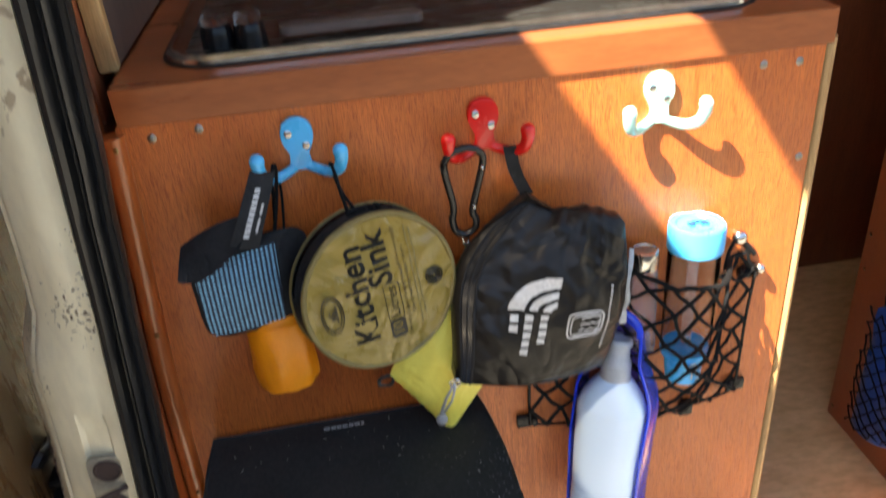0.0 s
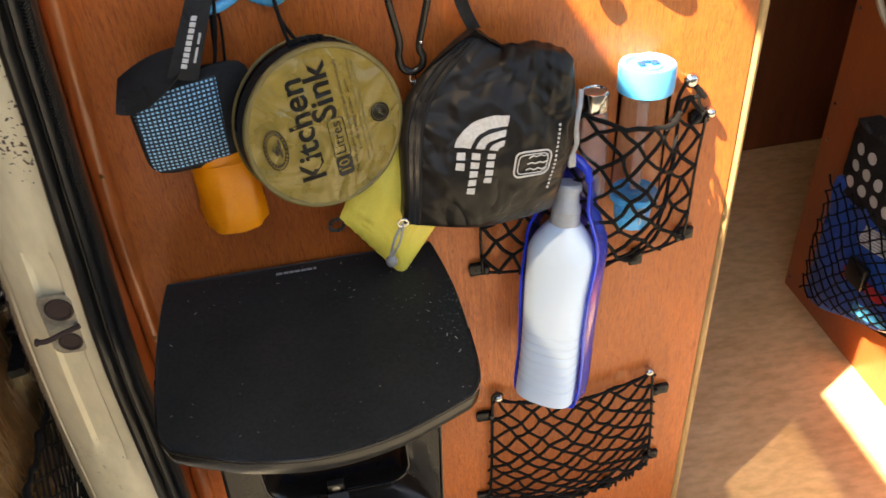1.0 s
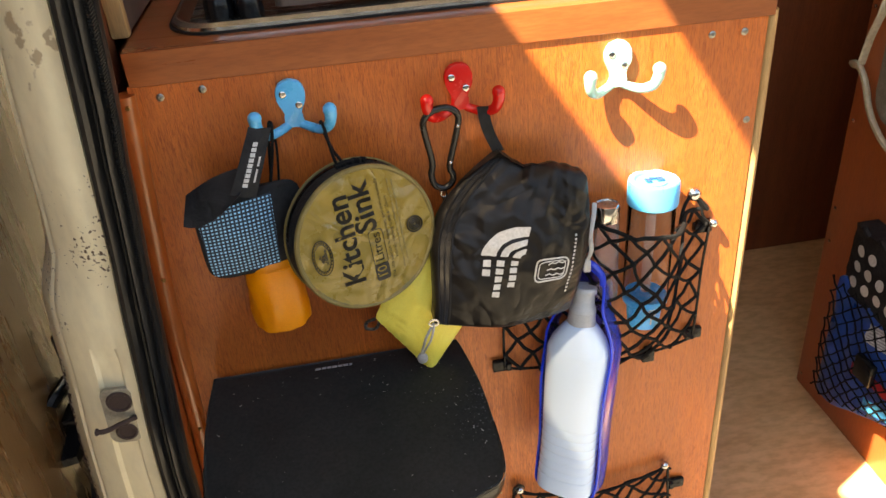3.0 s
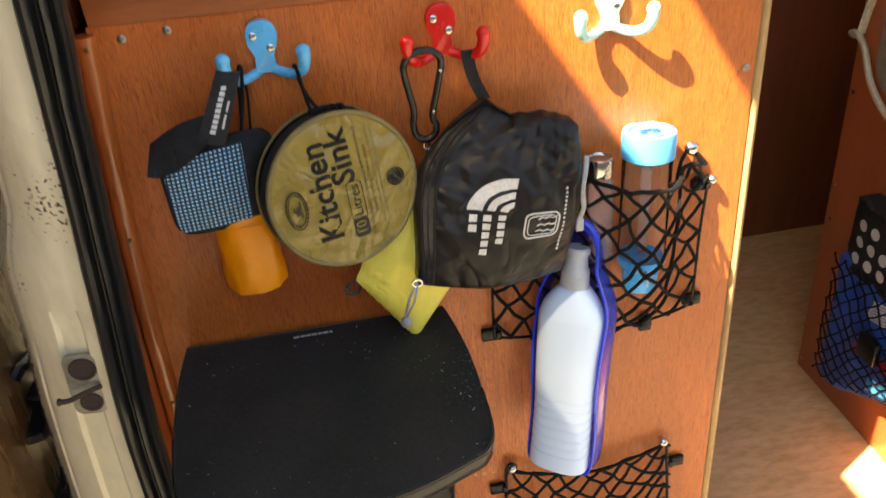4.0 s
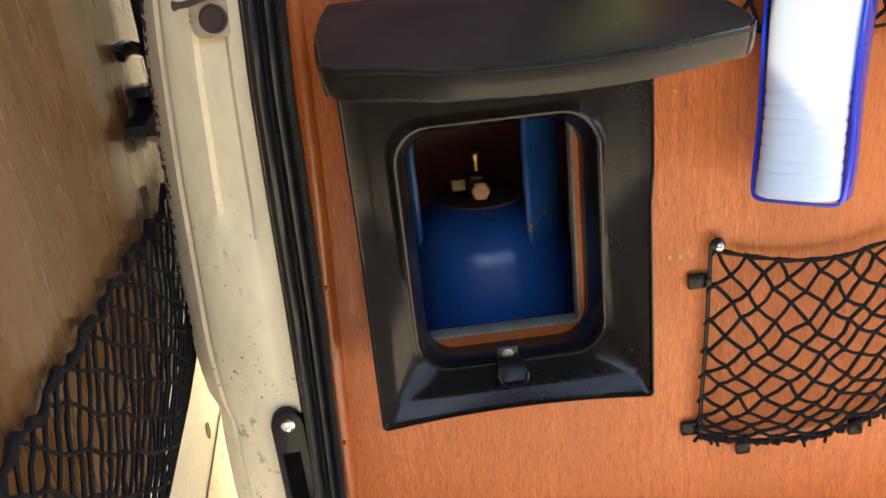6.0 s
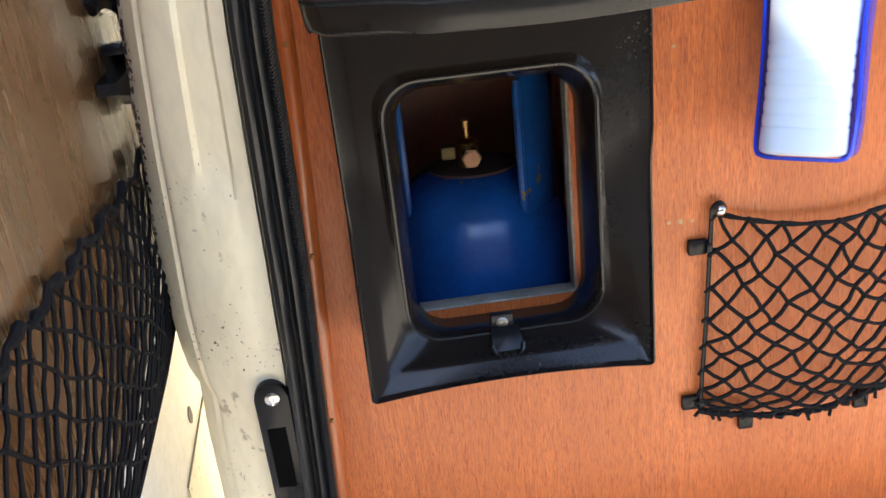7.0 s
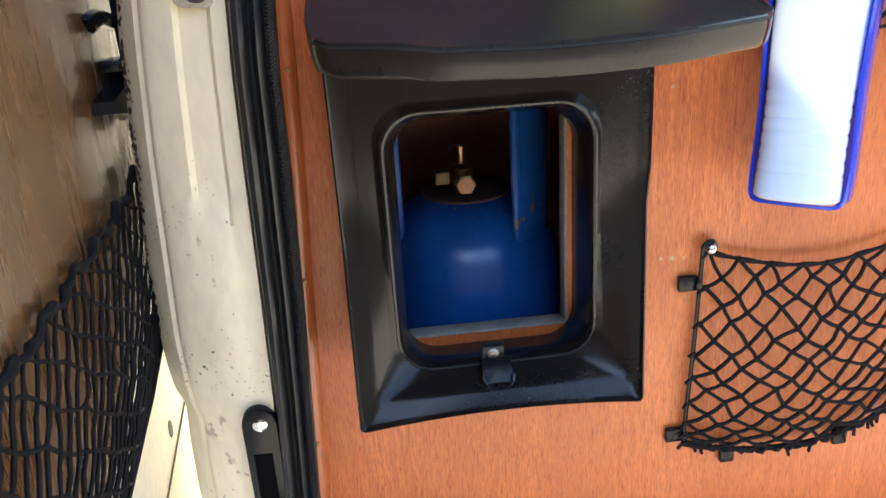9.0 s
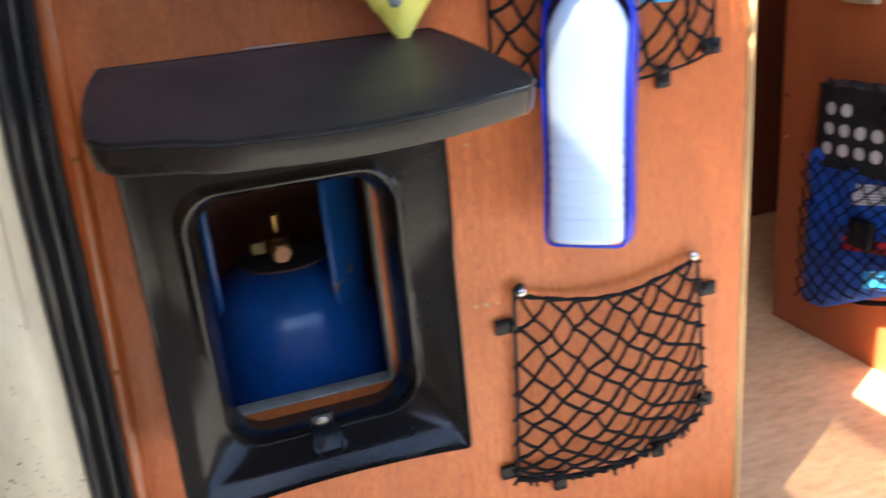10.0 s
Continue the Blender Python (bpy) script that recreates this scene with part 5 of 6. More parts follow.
tagged(dust, kind="stuff")
for x in (0.085, 0.305):
    bm = bmesh.new()
    box(bm, x - 0.012, x + 0.012, -0.035, -0.004, 0.5245, 0.537, 0.003)
    part("hinge", bm, M_black, lid)

# ---- gas bottle in its locker ----
gas = thing("gas_bottle", (0.188, 0.165, SHELF), "blue painted steel gas bottle with brass valve", "gas bottle")
GM = Matrix.Translation((0.191, 0.165, 0))
bm = bmesh.new()
lathe(bm, [(0.092, SHELF), (0.109, SHELF + 0.012), (0.112, 0.0), (0.112, 0.19), (0.110, 0.225), (0.102, 0.258), (0.086, 0.284), (0.062, 0.300), (0.050, 0.305), (0.02, 0.308), (0.002, 0.308)], GM, 48)
part("body", bm, M_gas, gas)
bm = bmesh.new()
lathe(bm, [(0.052, 0.3045), (0.052, 0.3075), (0.045, 0.309), (0.012, 0.310)], GM, 40)
part("collar_ring", bm, M_rust, gas)
for a0, sw in ((-61, 59), (198, 12)):
    bm = bmesh.new()
    pr = [(q + 0.012, h) for q, h in ((0.078, 0.262), (0.080, 0.255), (0.0835, 0.255), (0.0850, 0.265), (0.0855, 0.40), (0.084, 0.415), (0.080, 0.415), (0.0795, 0.40), (0.078, 0.262))]
    lathe(bm, pr, GM, 14, sw, a0)
    guard = part("guard", bm, M_gas, gas)
    bm = bmesh.new()
    ga = radians(a0 if a0 < 0 else a0 + sw)
    tube(bm, [GM @ Vector((0.0935 * math.cos(ga), 0.0935 * math.sin(ga), h)) for h in (0.268, 0.28, 0.34, 0.40, 0.412)], [0.0035, 0.0052, 0.0056, 0.0056, 0.004], 8)
    part("rolled_edge", bm, M_gas, guard)
bm = bmesh.new()
tube(bm, [(0.1105 + 0.155 * i / 10, 0.165, 0.41 + 0.012 * math.sin(math.pi * i / 10)) for i in range(11)], 0.006, 8)
part("handle", bm, M_gas, gas)
bm = bmesh.new()
lathe(bm, [(0.011, 0.309), (0.011, 0.318), (0.013, 0.319), (0.013, 0.338), (0.010, 0.341), (0.0045, 0.342), (0.0045, 0.354), (0.0068, 0.355), (0.0068, 0.363), (0.001, 0.364)], Matrix.Translation((0.186, 0.150, 0)), 18)
part("valve", bm, M_brass, gas)
bm = bmesh.new()
lathe(bm, [(0.010, 0), (0.0115, 0.004), (0.0115, 0.022), (0.0085, 0.023), (0.0085, 0.0215)], Matrix.Translation((0.1865, 0.138, 0.326)) @ pose(0, 0, 0, 90, 0, 0), 6)
part("outlet_nut", bm, M_brass, gas, smooth=False)
bm = bmesh.new()
lathe(bm, [(0.0090, 0.0), (0.0090, 0.0022), (0.001, 0.0025)], Matrix.Translation((0.1865, 0.1155, 0.326)) @ pose(0, 0, 0, 90, 0, 0), 20)
part("sealing_cap", bm, M_copper, gas, "orange sealing cap")
bm = bmesh.new()
box(bm, 0.155, 0.172, 0.144, 0.160, 0.320, 0.335, 0.002)
part("side_port", bm, material("tarnished_brass", (0.17, 0.125, 0.05), 0.5, 0.6, scale=60), gas)

# ---- pet drinking bottle in its blue trough ----
DB = Vector((0.4445, -0.086, 0.352))
DX = Vector((0.79, -0.62, 0)).normalized()
DW = Vector((0.059, 0.036, 0.302)).normalized()
DW = (DW - DX * DW.dot(DX)).normalized()
DY = DW.cross(DX)
DM = Matrix.Translation(DB + 0.007 * DX - 0.005 * DW) @ Matrix((DX, DY, DW)).transposed().to_4x4() @ Matrix.Diagonal((1.06, 1.0, 1.03, 1))
drink = thing("drinking_bottle", DB, "milky pet water bottle clipped in a blue trough", "bottle")


def oval(w, d, h, yc=0.0, n=40, p=2.6):
    out = []
    for i in range(n):
        a = 2 * math.pi * i / n
        c, s = math.cos(a), math.sin(a)
        out.append(DM @ Vector((math.copysign(abs(c) ** (2 / p), c) * w, yc + math.copysign(abs(s) ** (2 / p), s) * d, h)))
    return out


rings = []
h = 0.004
rings.append(oval(0.018, 0.012, 0.0015, 0.018))
rings.append(oval(0.030, 0.022, 0.0005, 0.018))
rings.append(oval(0.0338, 0.0255, 0.003, 0.018))
while h < 0.195:
    h += 0.0012
    rib = 0.0011 * (1 - abs(math.sin(math.pi * (h - 0.024) / 0.0118))) ** 2 if 0.024 < h < 0.098 else 0
    waist = 0.0012 * math.sin(h * 25)
    rings.append(oval(0.0345 - rib - waist, 0.0262 - rib - waist, h, 0.018))
for h, w, d in ((0.203, 0.0335, 0.0255), (0.211, 0.0305, 0.0238), (0.218, 0.026, 0.0215), (0.225, 0.0205, 0.0185), (0.229, 0.0165, 0.0165), (0.231, 0.013, 0.013)):
    rings.append(oval(w, d, h, 0.018))
bm = bmesh.new()
loft(bm, rings)
part("bottle", bm, M_milky, drink, "milky white bottle with moulded ribs")
bm = bmesh.new()
lathe(bm, [(0.0160, 0.227), (0.0162, 0.229), (0.0150, 0.244), (0.0155, 0.2445), (0.0148, 0.2505), (0.0128, 0.253), (0.0118, 0.268), (0.0140, 0.2685), (0.0140, 0.273), (0.012, 0.2755), (0.001, 0.2745)],
      DM @ Matrix.Translation((0, 0.018, 0)), 28)
part("nozzle", bm, M_cap_grey, drink, "frosted grey nozzle cap")
# trough shell: an open scoop whose rim runs round the bottle
bm = bmesh.new()
M_trough = clear("translucent_cobalt", (0.14, 0.20, 0.92), 0.10, 1.25, 0.78)
RIM = [(-0.003, 0.028), (-0.001, 0.034), (0.002, 0.0360), (0.007, 0.0375), (0.03, 0.0385), (0.06, 0.0380), (0.10, 0.0375), (0.15, 0.0385), (0.195, 0.0395), (0.215, 0.0375), (0.235, 0.030), (0.250, 0.0245), (0.268, 0.0235), (0.280, 0.0225), (0.290, 0.018),
       (0.296, 0.010), (0.298, 0.004)]
outer = []
for h, w in RIM:
    ring = []
    depth = 0.060 if h < 0.18 else 0.060 - 0.16 * (h - 0.18)
    lipw = 0.006 * math.sin(h * 34) if h < 0.21 else 0.0
    for i in range(21):
        a = math.pi * i / 20
        c, s = math.cos(a), math.sin(a)
        ring.append(Vector((-math.copysign(abs(c) ** 0.35, c) * w * (1 + (0.30 if c < 0 else 0.08) * s), 0.014 + lipw * (abs(c) ** 8) + (depth - 0.014) * abs(s) ** 0.9, h)))
    outer.append(ring)
rings = []
for ring in outer:
    inner = [Vector((p.x * 0.965, p.y - 0.0014, p.z)) for p in reversed(ring)]
    rings.append([DM @ p for p in ring] + [DM @ p for p in inner])
loft(bm, rings)
shell = part("trough", bm, M_trough, drink, "translucent cobalt blue drinking trough")
bm = bmesh.new()
left = [DM @ (r[0] + Vector((0, -0.0005, 0))) for r in outer]
right = [DM @ (r[-1] + Vector((0, -0.0005, 0))) for r in outer]
tube(bm, smooth_path(left + list(reversed(right)), 3), 0.0017, 6)
tube(bm, smooth_path([left[0], DM @ Vector((0, 0.011, -0.0030)), right[0]], 6), 0.0019, 6)
part("trough_rim", bm, M_cobalt, shell)
bm = bmesh.new()
loop = [DM @ Vector((0.022 * math.cos(a), 0.012, 0.283 + 0.024 * math.sin(a))) for a in [math.pi * i / 14 for i in range(15)]]
tube(bm, loop, 0.0038, 8, flat=0.4)
part("hanging_eye", bm, M_cobalt, drink)
for dz in (0.252, 0.262):
    bm = bmesh.new()
    bmesh.ops.create_icosphere(bm, subdivisions=2, radius=0.0028, matrix=DM @ Matrix.Translation((0.024, 0.028, dz - 0.02)))
    part("rivet", bm, M_chrome, drink)
bm = bmesh.new()
top = DM @ Vector((0, 0.012, 0.304))
tube(bm, smooth_path([top + Vector((0, -0.004, -0.006)), top + Vector((0.000, -0.005, 0.006)), top + Vector((0.003, -0.010, 0.024)), top + Vector((0.001, -0.012, 0.045)), top + Vector((0.006, -0.006, 0.066)),
                      top + Vector((0.010, 0.004, 0.076))], 6), 0.0028, 8, flat=0.5)
part("strap", bm, M_silver_strap, drink, "grey elastic strap")
bm = bmesh.new()
c = top + Vector((0, -0.005, 0.0))
box(bm, c.x - 0.0042, c.x + 0.0042, c.y - 0.003, c.y + 0.003, c.z - 0.007, c.z + 0.009, 0.0015)
part("strap_clip", bm, M_print_white, drink)

# ---- clear bottle with blue cap and small tube, held in the upper net ----
flask = thing("water_bottle", (0.570, -0.034, 0.556), "clear plastic bottle with a cyan cap and base", "bottle")
FM = Matrix.Translation((0.5695, -0.034, 0.556)) @ pose(0, 0, 0, -3, 2, 0)
bm = bmesh.new()
lathe(bm, [(0.024, 0.040), (0.0265, 0.042), (0.0268, 0.158), (0.0262, 0.160), (0.0256, 0.158), (0.0253, 0.043), (0.022, 0.0415), (0.001, 0.0415)], FM, 32)
part("body", bm, M_clear, flask)
bm = bmesh.new()
lathe(bm, [(0.017, 0.0), (0.0185, 0.001), (0.0215, 0.030), (0.0262, 0.034), (0.0268, 0.040), (0.0262, 0.0415), (0.001, 0.0395)], FM, 32)
part("base_cup", bm, M_cap_blue, flask, "cyan base cup")
bm = bmesh.new()
lathe(bm, [(0.0270, 0.160), (0.0282, 0.161), (0.0286, 0.163), (0.0288, 0.184), (0.0278, 0.1885), (0.0265, 0.1895), (0.0215, 0.1885), (0.0200, 0.1865), (0.001, 0.1855)], FM, 36)
cap = part("cap", bm, M_cap_blue, flask, "cyan screw cap")
bm = bmesh.new()
lathe(bm, [(0.0150, 0.186), (0.0150, 0.1875), (0.001, 0.1875)], FM, 24)
part("mouth", bm, M_cap_blue, cap)
bm = bmesh.new()
for x0, x1, y0, y1 in ((-0.010, -0.004, -0.006, 0.004), (0.003, 0.011, -0.005, 0.005), (-0.004, 0.003, 0.001, 0.006)):
    box(bm, x0, x1, y0, y1, 0.1875, 0.1895, 0.0006)
bmesh.ops.transform(bm, matrix=FM, verts=bm.verts)
part("spout_bars", bm, M_gas, cap)
bm = bmesh.new()
lathe(bm, [(0.0055, 0.046), (0.006, 0.048), (0.006, 0.146), (0.001, 0.147)], FM, 14)
part("infuser", bm, M_pinkish, flask)
bm = bmesh.new()
c = FM @ Vector((0, -0.0245, 0.020))
tube(bm, [c + Vector((0.0045 * math.cos(a), 0, 0.008 + 0.0045 * math.sin(a))) for a in [2 * math.pi * i / 16 for i in range(16)]], 0.0009, 5, True)
tube(bm, [c + Vector((0, 0.0005, 0.003)), c + Vector((0, 0.002, -0.009))], 0.0010, 5)
part("keyhole_mark", bm, M_print_white, flask)
vial = thing("small_bottle", (0.524, -0.028, 0.60), "small pinkish plastic bottle with a silver cap", "bottle")
VM = Matrix.Translation((0.5235, -0.028, 0.600)) @ pose(0, 0, 0, -3, 0, 0)
bm = bmesh.new()
lathe(bm, [(0.010, 0), (0.0135, 0.002), (0.0140, 0.006), (0.0140, 0.094), (0.0115, 0.100), (0.001, 0.100)], VM, 24)
part("body", bm, M_pinkish, vial)
bm = bmesh.new()
lathe(bm, [(0.0140, 0.101), (0.0145, 0.102), (0.0145, 0.119), (0.0138, 0.121), (0.0125, 0.1215), (0.0120, 0.120), (0.001, 0.120)], VM, 24)
part("cap", bm, M_chrome, vial, "silver cap")


# ---- elastic net pockets ----
def clip(parent, x, z, a=0.0):
    m = Matrix.Translation((x, 0, z)) @ pose(0, 0, 0, 0, a, 0)
    bm = bmesh.new()
    box(bm, -0.011, 0.009, -0.0075, -0.0002, -0.0085, 0.0085, 0.0022)
    box(bm, 0.006, 0.013, -0.0115, -0.0005, -0.006, 0.006, 0.002)
    bmesh.ops.transform(bm, matrix=m, verts=bm.verts)
    c = part("clip", bm, M_black, parent)
    bm = bmesh.new()
    lathe(bm, [(0.0028, 0.0074), (0.0028, 0.0082), (0.0010, 0.0083), (0.0008, 0.0076)], m @ Matrix.Translation((-0.003, 0, 0)) @ pose(0, 0, 0, 90, 0, 0), 10)
    part("clip_screw", bm, M_black, c)


def ball(parent, x, z, r=0.0062):
    bm = bmesh.new()
    lathe(bm, [(0.003, 0), (0.003, 0.006), (r, 0.008), (r * 1.05, 0.011), (r * 0.8, 0.0145), (r * 0.35, 0.016), (0.0002, 0.0162)], Matrix.Translation((x, 0, z)) @ pose(0, 0, 0, 90, 0, 0), 18)
    part("knob_screw", bm, M_chrome, parent, "domed bright screw")


low_net = thing("net_pocket", (0.52, -0.01, 0.03), "black elastic net pocket with wire frame, empty", "net pocket", "net pockets on the panel")


def low_surface(u, v):
    tl, tr, bl, br = Vector((0.414, 0, 0.272)), Vector((0.630, 0, 0.270)), Vector((0.399, 0, 0.045)), Vector((0.643, 0, 0.062))
    w = 1 - (1 - v) ** (1.50 - 0.35 * u)
    p = bilinear(bl, br, tl, tr, u, 1 - w)
    p.z += -0.020 * math.sin(math.pi * u) * (1 - w) - 0.024 * math.sin(math.pi * u) * w ** 2
    p.y = -0.009 - 0.016 * math.sin(math.pi * u) ** 0.7 * (0.55 + 0.45 * math.sin(math.pi * v)) - 0.003 * noise.noise(Vector((u * 6, v * 6, 3)))
    return p


bm = bmesh.new()
netting(bm, low_surface, 14, 16, 0.0022, tidy=0.6)
part("netting", bm, M_cord, low_net)
bm = bmesh.new()
tube(bm, [low_surface(i / 40, 0) for i in range(41)], [0.0025 + 0.0006 * math.sin(i * 1.1) for i in range(41)], 7)
part("top_cord", bm, M_cord, low_net)
bm = bmesh.new()
tube(bm, smooth_path([(0.416, -0.006, 0.268), (0.421, -0.008, 0.277), (0.415, -0.010, 0.284), (0.408, -0.010, 0.279), (0.407, -0.009, 0.262), (0.404, -0.008, 0.16), (0.399, -0.008, 0.056), (0.405, -0.008, 0.040), (0.45, -0.008, 0.030), (0.52, -0.009, 0.026), (0.59, -0.009, 0.036),
                      (0.637, -0.008, 0.060), (0.645, -0.008, 0.08), (0.642, -0.008, 0.16), (0.634, -0.010, 0.262), (0.632, -0.012, 0.273)], 6), 0.0023, 7)
part("wire_frame", bm, M_black, low_net)
bm = bmesh.new()
tube(bm, [low_surface(0.02 + 0.96 * i / 60, 1) + Vector((0, 0.002 * math.sin(i * 1.7), 0.002 * math.cos(i * 2.3))) for i in range(61)], [0.0030 + 0.0012 * math.sin(i * 1.3) for i in range(61)], 6)
part("bottom_cord", bm, M_cord, low_net)
for x, z in ((0.415, 0.276), (0.628, 0.273)):
    ball(low_net, x, z)
for x, z, a in ((0.396, 0.237, 0), (0.652, 0.226, 180), (0.390, 0.054, 0), (0.452, 0.021, -90), (0.585, 0.027, -90), (0.651, 0.078, 180)):
    clip(low_net, x, z, a)
rr = random.Random(3)
for i in range(26):
    u = 0.0 if i < 9 else (1.0 if i < 17 else rr.uniform(0, 1))
    v = (i % 9) / 8 if i < 17 else 1.0
    p = low_surface(u, v)
    d = Vector((-1 if u == 0 else (1 if u == 1 else rr.uniform(-1, 1)), -0.3, rr.uniform(-0.8, 0.4) if i < 17 else -1)).normalized()
    bm = bmesh.new()
    tube(bm, (p, p + d * 0.004, p + d * 0.009 + Vector((0, 0, -0.002))), 0.0020, 5)
    part("knot", bm, M_cord, low_net)

up_net = thing("net_pocket", (0.52, -0.01, 0.47), "black elastic net pocket holding two bottles", "net pocket", "net pockets on the panel")


def up_surface(u, v):
    tl, tr, bl, br = Vector((0.412, 0, 0.716)), Vector((0.650, 0, 0.690)), Vector((0.402, 0, 0.502)), Vector((0.648, 0, 0.500))
    p = bilinear(bl, br, tl, tr, u, 1 - v)
    p.z += -0.006 * math.sin(math.pi * u) * (1 - v) - 0.020 * math.sin(math.pi * u) * v ** 2
    w = math.exp(-((u - 0.68) / 0.16) ** 4) * 0.052 + math.exp(-((u - 0.49) / 0.08) ** 4) * 0.026
    p.y = -0.010 - 0.004 * math.sin(math.pi * u) ** 0.6 - w * (1 - 0.92 * max(0, (v - 0.45) / 0.55) ** 1.4) - 0.002 * noise.noise(Vector((u * 6, v * 6, 7)))
    return p


bm = bmesh.new()
netting(bm, up_surface, 15, 11, 0.0022, tidy=0.6)
part("netting", bm, M_cord, up_net)
bm = bmesh.new()
tube(bm, [up_surface(i / 40, 0) for i in range(41)] + [Vector((0.648, -0.014, 0.690)), Vector((0.636, -0.012, 0.706))], 0.0026, 7)
part("top_cord", bm, M_cord, up_net)
bm = bmesh.new()
tube(bm, smooth_path([(0.408, -0.010, 0.675), (0.404, -0.008, 0.60), (0.402, -0.008, 0.512), (0.409, -0.008, 0.496), (0.46, -0.008, 0.488), (0.53, -0.008, 0.480), (0.593, -0.008, 0.484), (0.640, -0.008, 0.495),
                      (0.650, -0.008, 0.510), (0.652, -0.008, 0.60), (0.655, -0.010, 0.664)], 6), 0.0019, 7)
part("wire_frame", bm, M_black, up_net)
ball(up_net, 0.632, 0.710, 0.0080)
ball(up_net, 0.659, 0.668, 0.0056)
clip(up_net, 0.650, 0.662, 180)
bm = bmesh.new()
tube(bm, smooth_path([(0.634, -0.012, 0.706), (0.641, -0.012, 0.694), (0.644, -0.012, 0.682), (0.652, -0.010, 0.670)], 5), 0.0018, 6)
tube(bm, smooth_path([(0.626, -0.014, 0.712), (0.618, -0.018, 0.702), (0.612, -0.024, 0.690), (0.606, -0.034, 0.676)], 5), 0.0022, 6)
part("retaining_cord", bm, M_cord, up_net)
bm = bmesh.new()
lathe(bm, [(0.0028, -0.009), (0.0032, -0.007), (0.0032, 0.007), (0.0028, 0.009)], Matrix.Translation((0.609, -0.030, 0.682)) @ pose(0, 0, 0, 30, 28, 0), 12)
part("crimp", bm, M_chrome, up_net)
for x, z, a in ((0.398, 0.500, 0), (0.463, 0.487, -90), (0.593, 0.478, -90), (0.652, 0.503, 180)):
    clip(up_net, x, z, a)

# ---- across the gangway ----
bm = bmesh.new()
box(bm, 1.226, 1.246, -0.14, 0.560, FLOOR, 1.10, 0.003)
far = thing("bench_cabinet", (1.3, 0.2, FLOOR), "reddish brown bench cabinet across the gangway", "cabinet")
part("end_panel", bm, M_far_ply, far)
bm = bmesh.new()
box(bm, 1.248, 1.94, 0.54, 0.56, FLOOR, 1.10)
part("back_panel", bm, M_dark_shaded_ply, far)
for y, z in ((0.547, 0.72), (0.545, 0.50), (0.545, 0.306), (0.542, 0.228), (0.545, -0.138)):
    screw(far, (1.226, y, z), 0.0042, (-1, 0, 0))
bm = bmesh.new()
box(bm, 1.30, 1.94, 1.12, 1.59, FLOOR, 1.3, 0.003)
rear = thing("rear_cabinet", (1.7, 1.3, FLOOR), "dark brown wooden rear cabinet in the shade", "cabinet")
part("body", bm, M_dark_shaded_ply, rear)
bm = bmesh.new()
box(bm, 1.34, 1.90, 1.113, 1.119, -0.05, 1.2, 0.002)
part("door", bm, M_dark_shaded_ply, rear)
handle = thing("grab_strap", (1.216, 0.486, 0.510), "cream moulded trim strap along the bench end", "strap")
bm = bmesh.new()
tube(bm, smooth_path([(1.218, 0.567, 0.607), (1.214, 0.545, 0.612), (1.213, 0.518, 0.591), (1.213, 0.492, 0.548), (1.213, 0.459, 0.517), (1.213, 0.411, 0.494), (1.214, 0.336, 0.489)], 6), 0.0105, 8, flat=0.6)
part("lower_band", bm, M_rope, handle)
bm = bmesh.new()
tube(bm, smooth_path([(1.216, 0.542, 0.616), (1.215, 0.529, 0.671), (1.215, 0.508, 0.736), (1.215, 0.497, 0.843)], 6), 0.0090, 8, flat=0.5)
part("upper_band", bm, M_rope, handle)
bm = bmesh.new()
plate(bm, rounded(0.0, 0.16, 0.0, 0.25, 0.05), Matrix.Translation((1.2245, 0.49, 0.53)) @ pose(0, 0, 0, 0, 0, -90), 0.006, 0.002)
part("pad", bm, M_edge_dark, handle)

holder = thing("dotted_pouch", (1.182, 0.3, 0.2), "black pouch with large white dots hung on the bench", "pouch")


def dotted(u, v):
    """Front of the pouch: u away from the rear edge, v upwards."""
    return Vector((1.18 - 0.012 * math.sin(math.pi * u) ** 0.5 - 0.004 * noise.noise(Vector((u * 5, v * 5, 0))), 0.412 - 0.36 * u, 0.209 + 0.143 * v))


bm = bmesh.new()
soft_slab(bm, dotted, lambda u, v: Vector((1.223, 0.412 - 0.36 * u, 0.209 + 0.143 * v)), 20, 10)
part("body", bm, M_cloth_black, holder)
for i in range(9):
    for j in range(3):
        y0 = 0.376 - 0.0365 * i - 0.0015 * j
        if i > 1 and j == 2:
            continue
        u, v = (0.412 - y0) / 0.36, (0.242 + 0.035 * j + 0.0012 * i - 0.209) / 0.143
        bm = bmesh.new()
        c = dotted(u, v)
        ring = [dotted(u + 0.0115 * math.cos(a) / 0.36, v + 0.0115 * math.sin(a) / 0.145) + Vector((-0.0012, 0, 0)) for a in [2 * math.pi * q / 18 for q in range(18)]]
        bm.faces.new([bm.verts.new(p) for p in ring])
        part("dot", bm, M_print_white, holder)
for i in range(5):
    bm = bmesh.new()
    tube(bm, smooth_path([(1.182, 0.385 - 0.05 * i, 0.352), (1.168, 0.375 - 0.05 * i, 0.362), (1.17, 0.36 - 0.05 * i, 0.352)], 4), 0.005, 6)
    part("fold", bm, M_cloth_black, holder)
bm = bmesh.new()
tube(bm, [(1.16, 0.225 + 0.03 * math.cos(a), 0.318 + 0.020 * math.sin(a)) for a in [2 * math.pi * i / 20 for i in range(20)]], 0.005, 6, True)
part("carry_loop", bm, M_black, holder)

pack = thing("blue_package", (1.182, 0.3, -0.05), "crumpled blue plastic package with white and red label", "package")


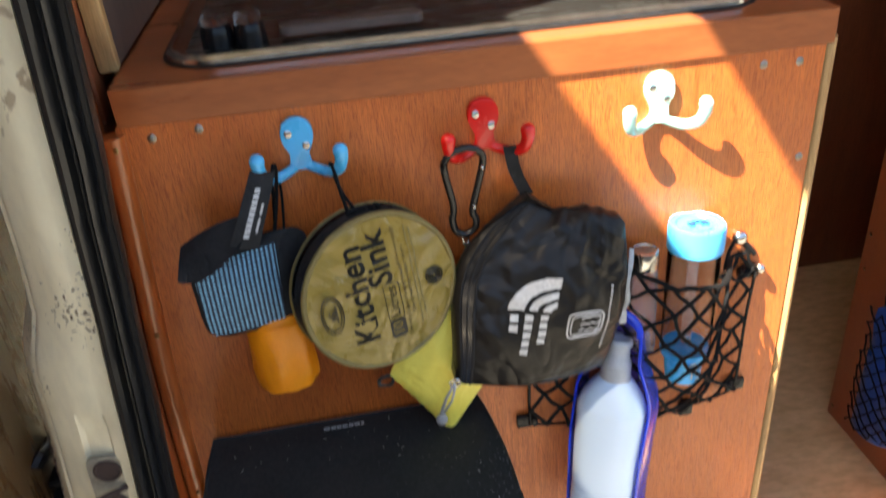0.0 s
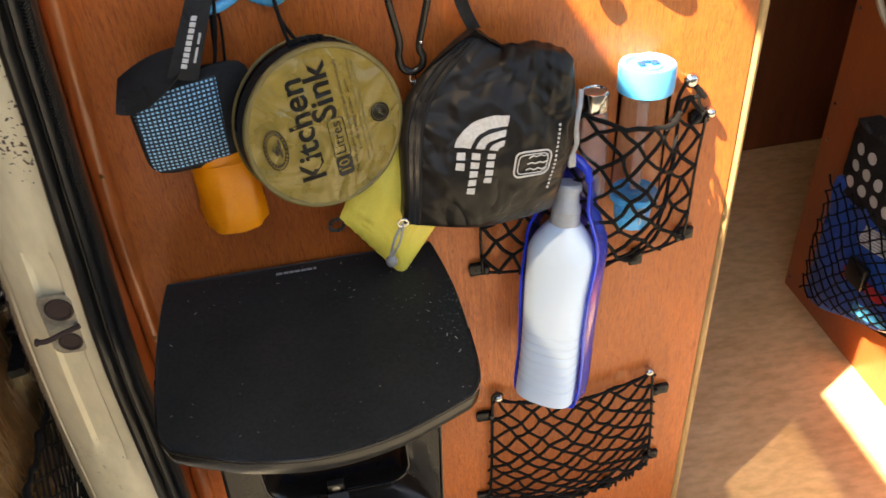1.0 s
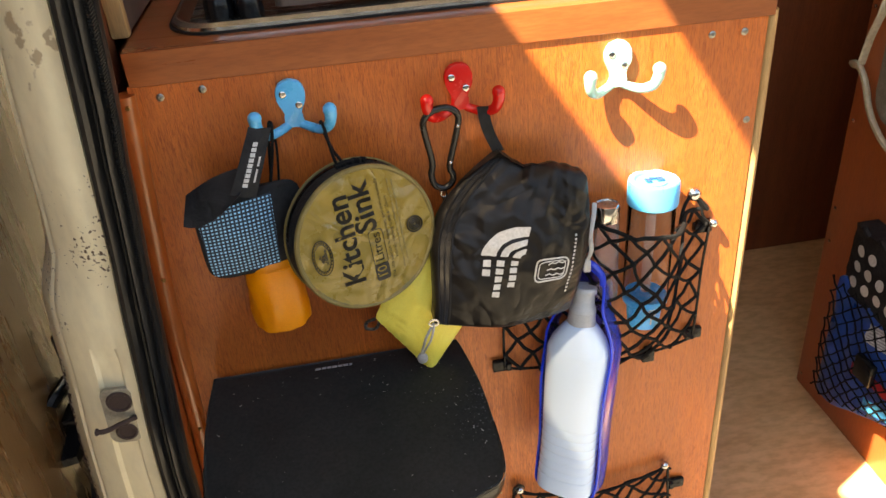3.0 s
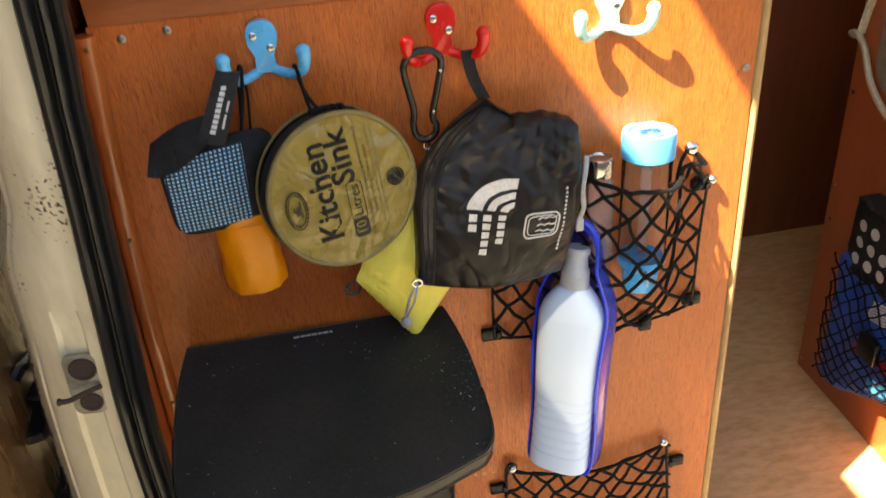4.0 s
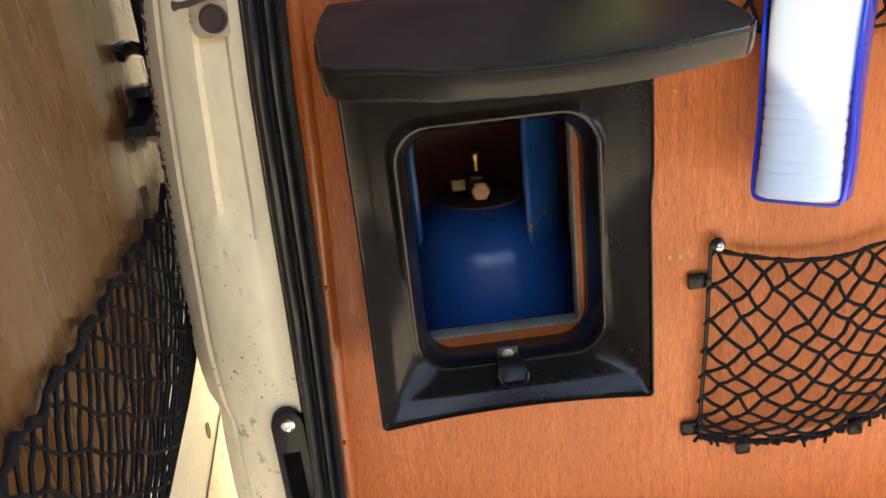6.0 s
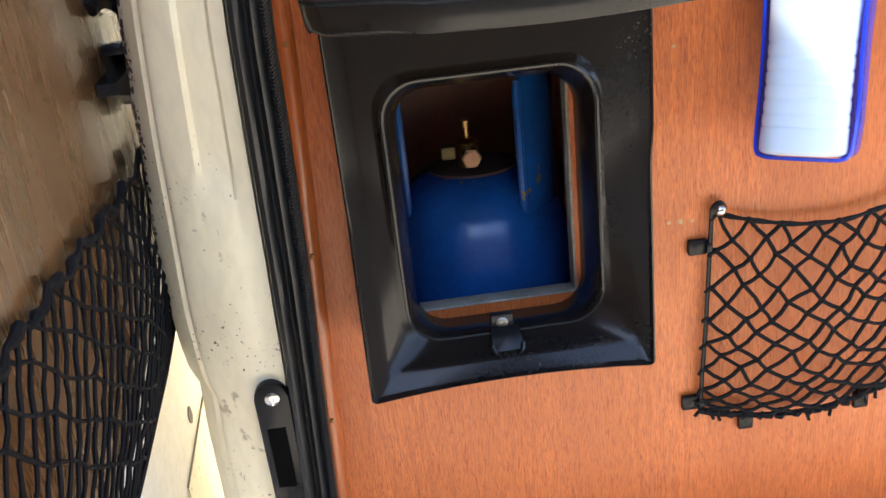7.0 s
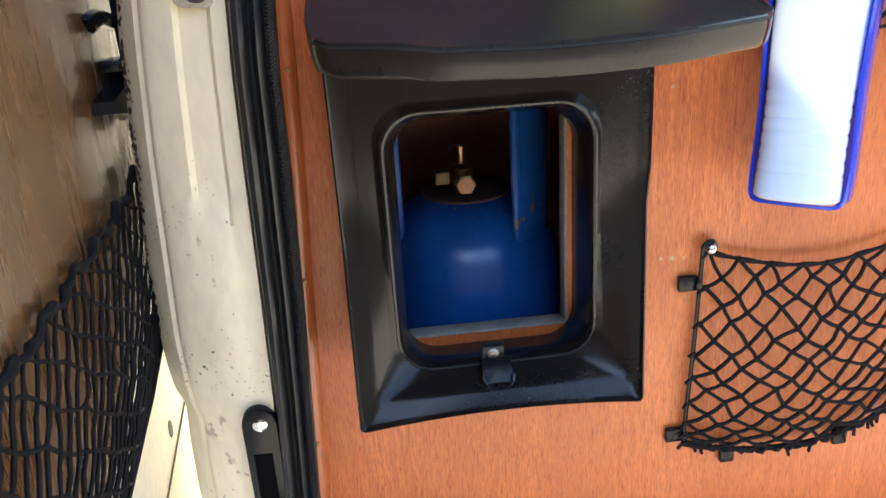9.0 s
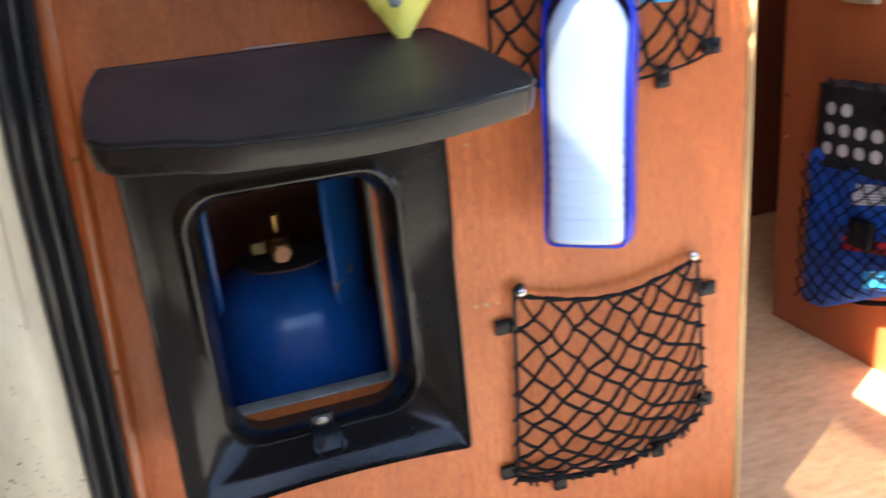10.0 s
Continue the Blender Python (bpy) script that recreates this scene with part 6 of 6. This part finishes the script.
def packet(u, v):
    low = -0.064 + 0.20 * max(0, u - 0.14)
    return Vector((1.174 - 0.018 * math.sin(math.pi * u) ** 0.4 * math.sin(math.pi * min(1, v * 1.2)) ** 0.5 - 0.006 * noise.noise(Vector((u * 8, v * 6, 5))),
                   0.418 - 0.37 * u, low + (0.226 - low) * v + 0.012 * math.sin(u * 34) * (v > 0.98)))


bm = bmesh.new()
soft_slab(bm, packet, lambda u, v: Vector((1.222, packet(u, v).y, packet(u, v).z)), 40, 24)
part("wrapper", bm, M_blue_bag, pack)
OUT = Vector((-0.0016, 0, 0))
for nm, mt, shp in (("white_label", M_white_film, ((0.31, 0.73), (0.62, 0.77), (0.62, 0.90), (0.31, 0.87))), ("red_label", M_red_film, ((0.30, 0.42), (0.62, 0.34), (0.62, 0.45), (0.30, 0.52))),
                    ("pale_label", M_cap_blue, ((0.42, 0.10), (0.66, 0.06), (0.66, 0.22), (0.42, 0.24)))):
    bm = bmesh.new()
    k = 8
    a, b, c, d = [Vector((*p, 0)) for p in shp]
    rows = []
    for j in range(k + 1):
        rows.append([])
        for i in range(k + 1):
            p = a.lerp(b, i / k).lerp(d.lerp(c, i / k), j / k)
            rows[-1].append(bm.verts.new(packet(p.x, p.y) + OUT))
    for j in range(k):
        for i in range(k):
            bm.faces.new((rows[j][i], rows[j][i + 1], rows[j + 1][i + 1], rows[j + 1][i]))
    part(nm, bm, mt, pack)
bm = bmesh.new()
for i in range(6):
    decal(bm, packet, ((0.33, 0.745 + 0.02 * i), (0.60, 0.782 + 0.02 * i), (0.60, 0.790 + 0.02 * i), (0.33, 0.753 + 0.02 * i)), Vector((-0.0022, 0, 0)), 5)
part("label_bars", bm, M_print_grey, pack)
bench_net = thing("net_pocket", (1.172, 0.3, -0.05), "black net pocket over the blue package", "net pocket")


def bench_surface(u, v):
    p = packet(u, v * 0.97)
    return Vector((p.x - 0.005, p.y + 0.012 * (1 - u), p.z + 0.004))


bm = bmesh.new()
netting(bm, bench_surface, 22, 16, 0.0017, tidy=0.3)
part("netting", bm, M_cord, bench_net)
bm = bmesh.new()
tube(bm, smooth_path([(1.216, 0.425, 0.275), (1.206, 0.420, 0.18), (1.206, 0.420, 0.08), (1.212, 0.412, -0.03), (1.206, 0.33, -0.042), (1.206, 0.2, 0.0)], 6), 0.005, 7)
part("frame_cord", bm, M_cord, bench_net)
bm = bmesh.new()
box(bm, 1.138, 1.152, 0.235, 0.285, 0.095, 0.145, 0.004)
part("buckle", bm, M_black, bench_net, "black plastic buckle")
for z in (0.262, 0.095):
    bm = bmesh.new()
    box(bm, 1.206, 1.225, 0.412, 0.436, z - 0.010, z + 0.010, 0.003)
    part("clip", bm, M_black, bench_net)
screw(bench_net, (1.216, 0.412, 0.300), 0.005, (-1, 0, 0))
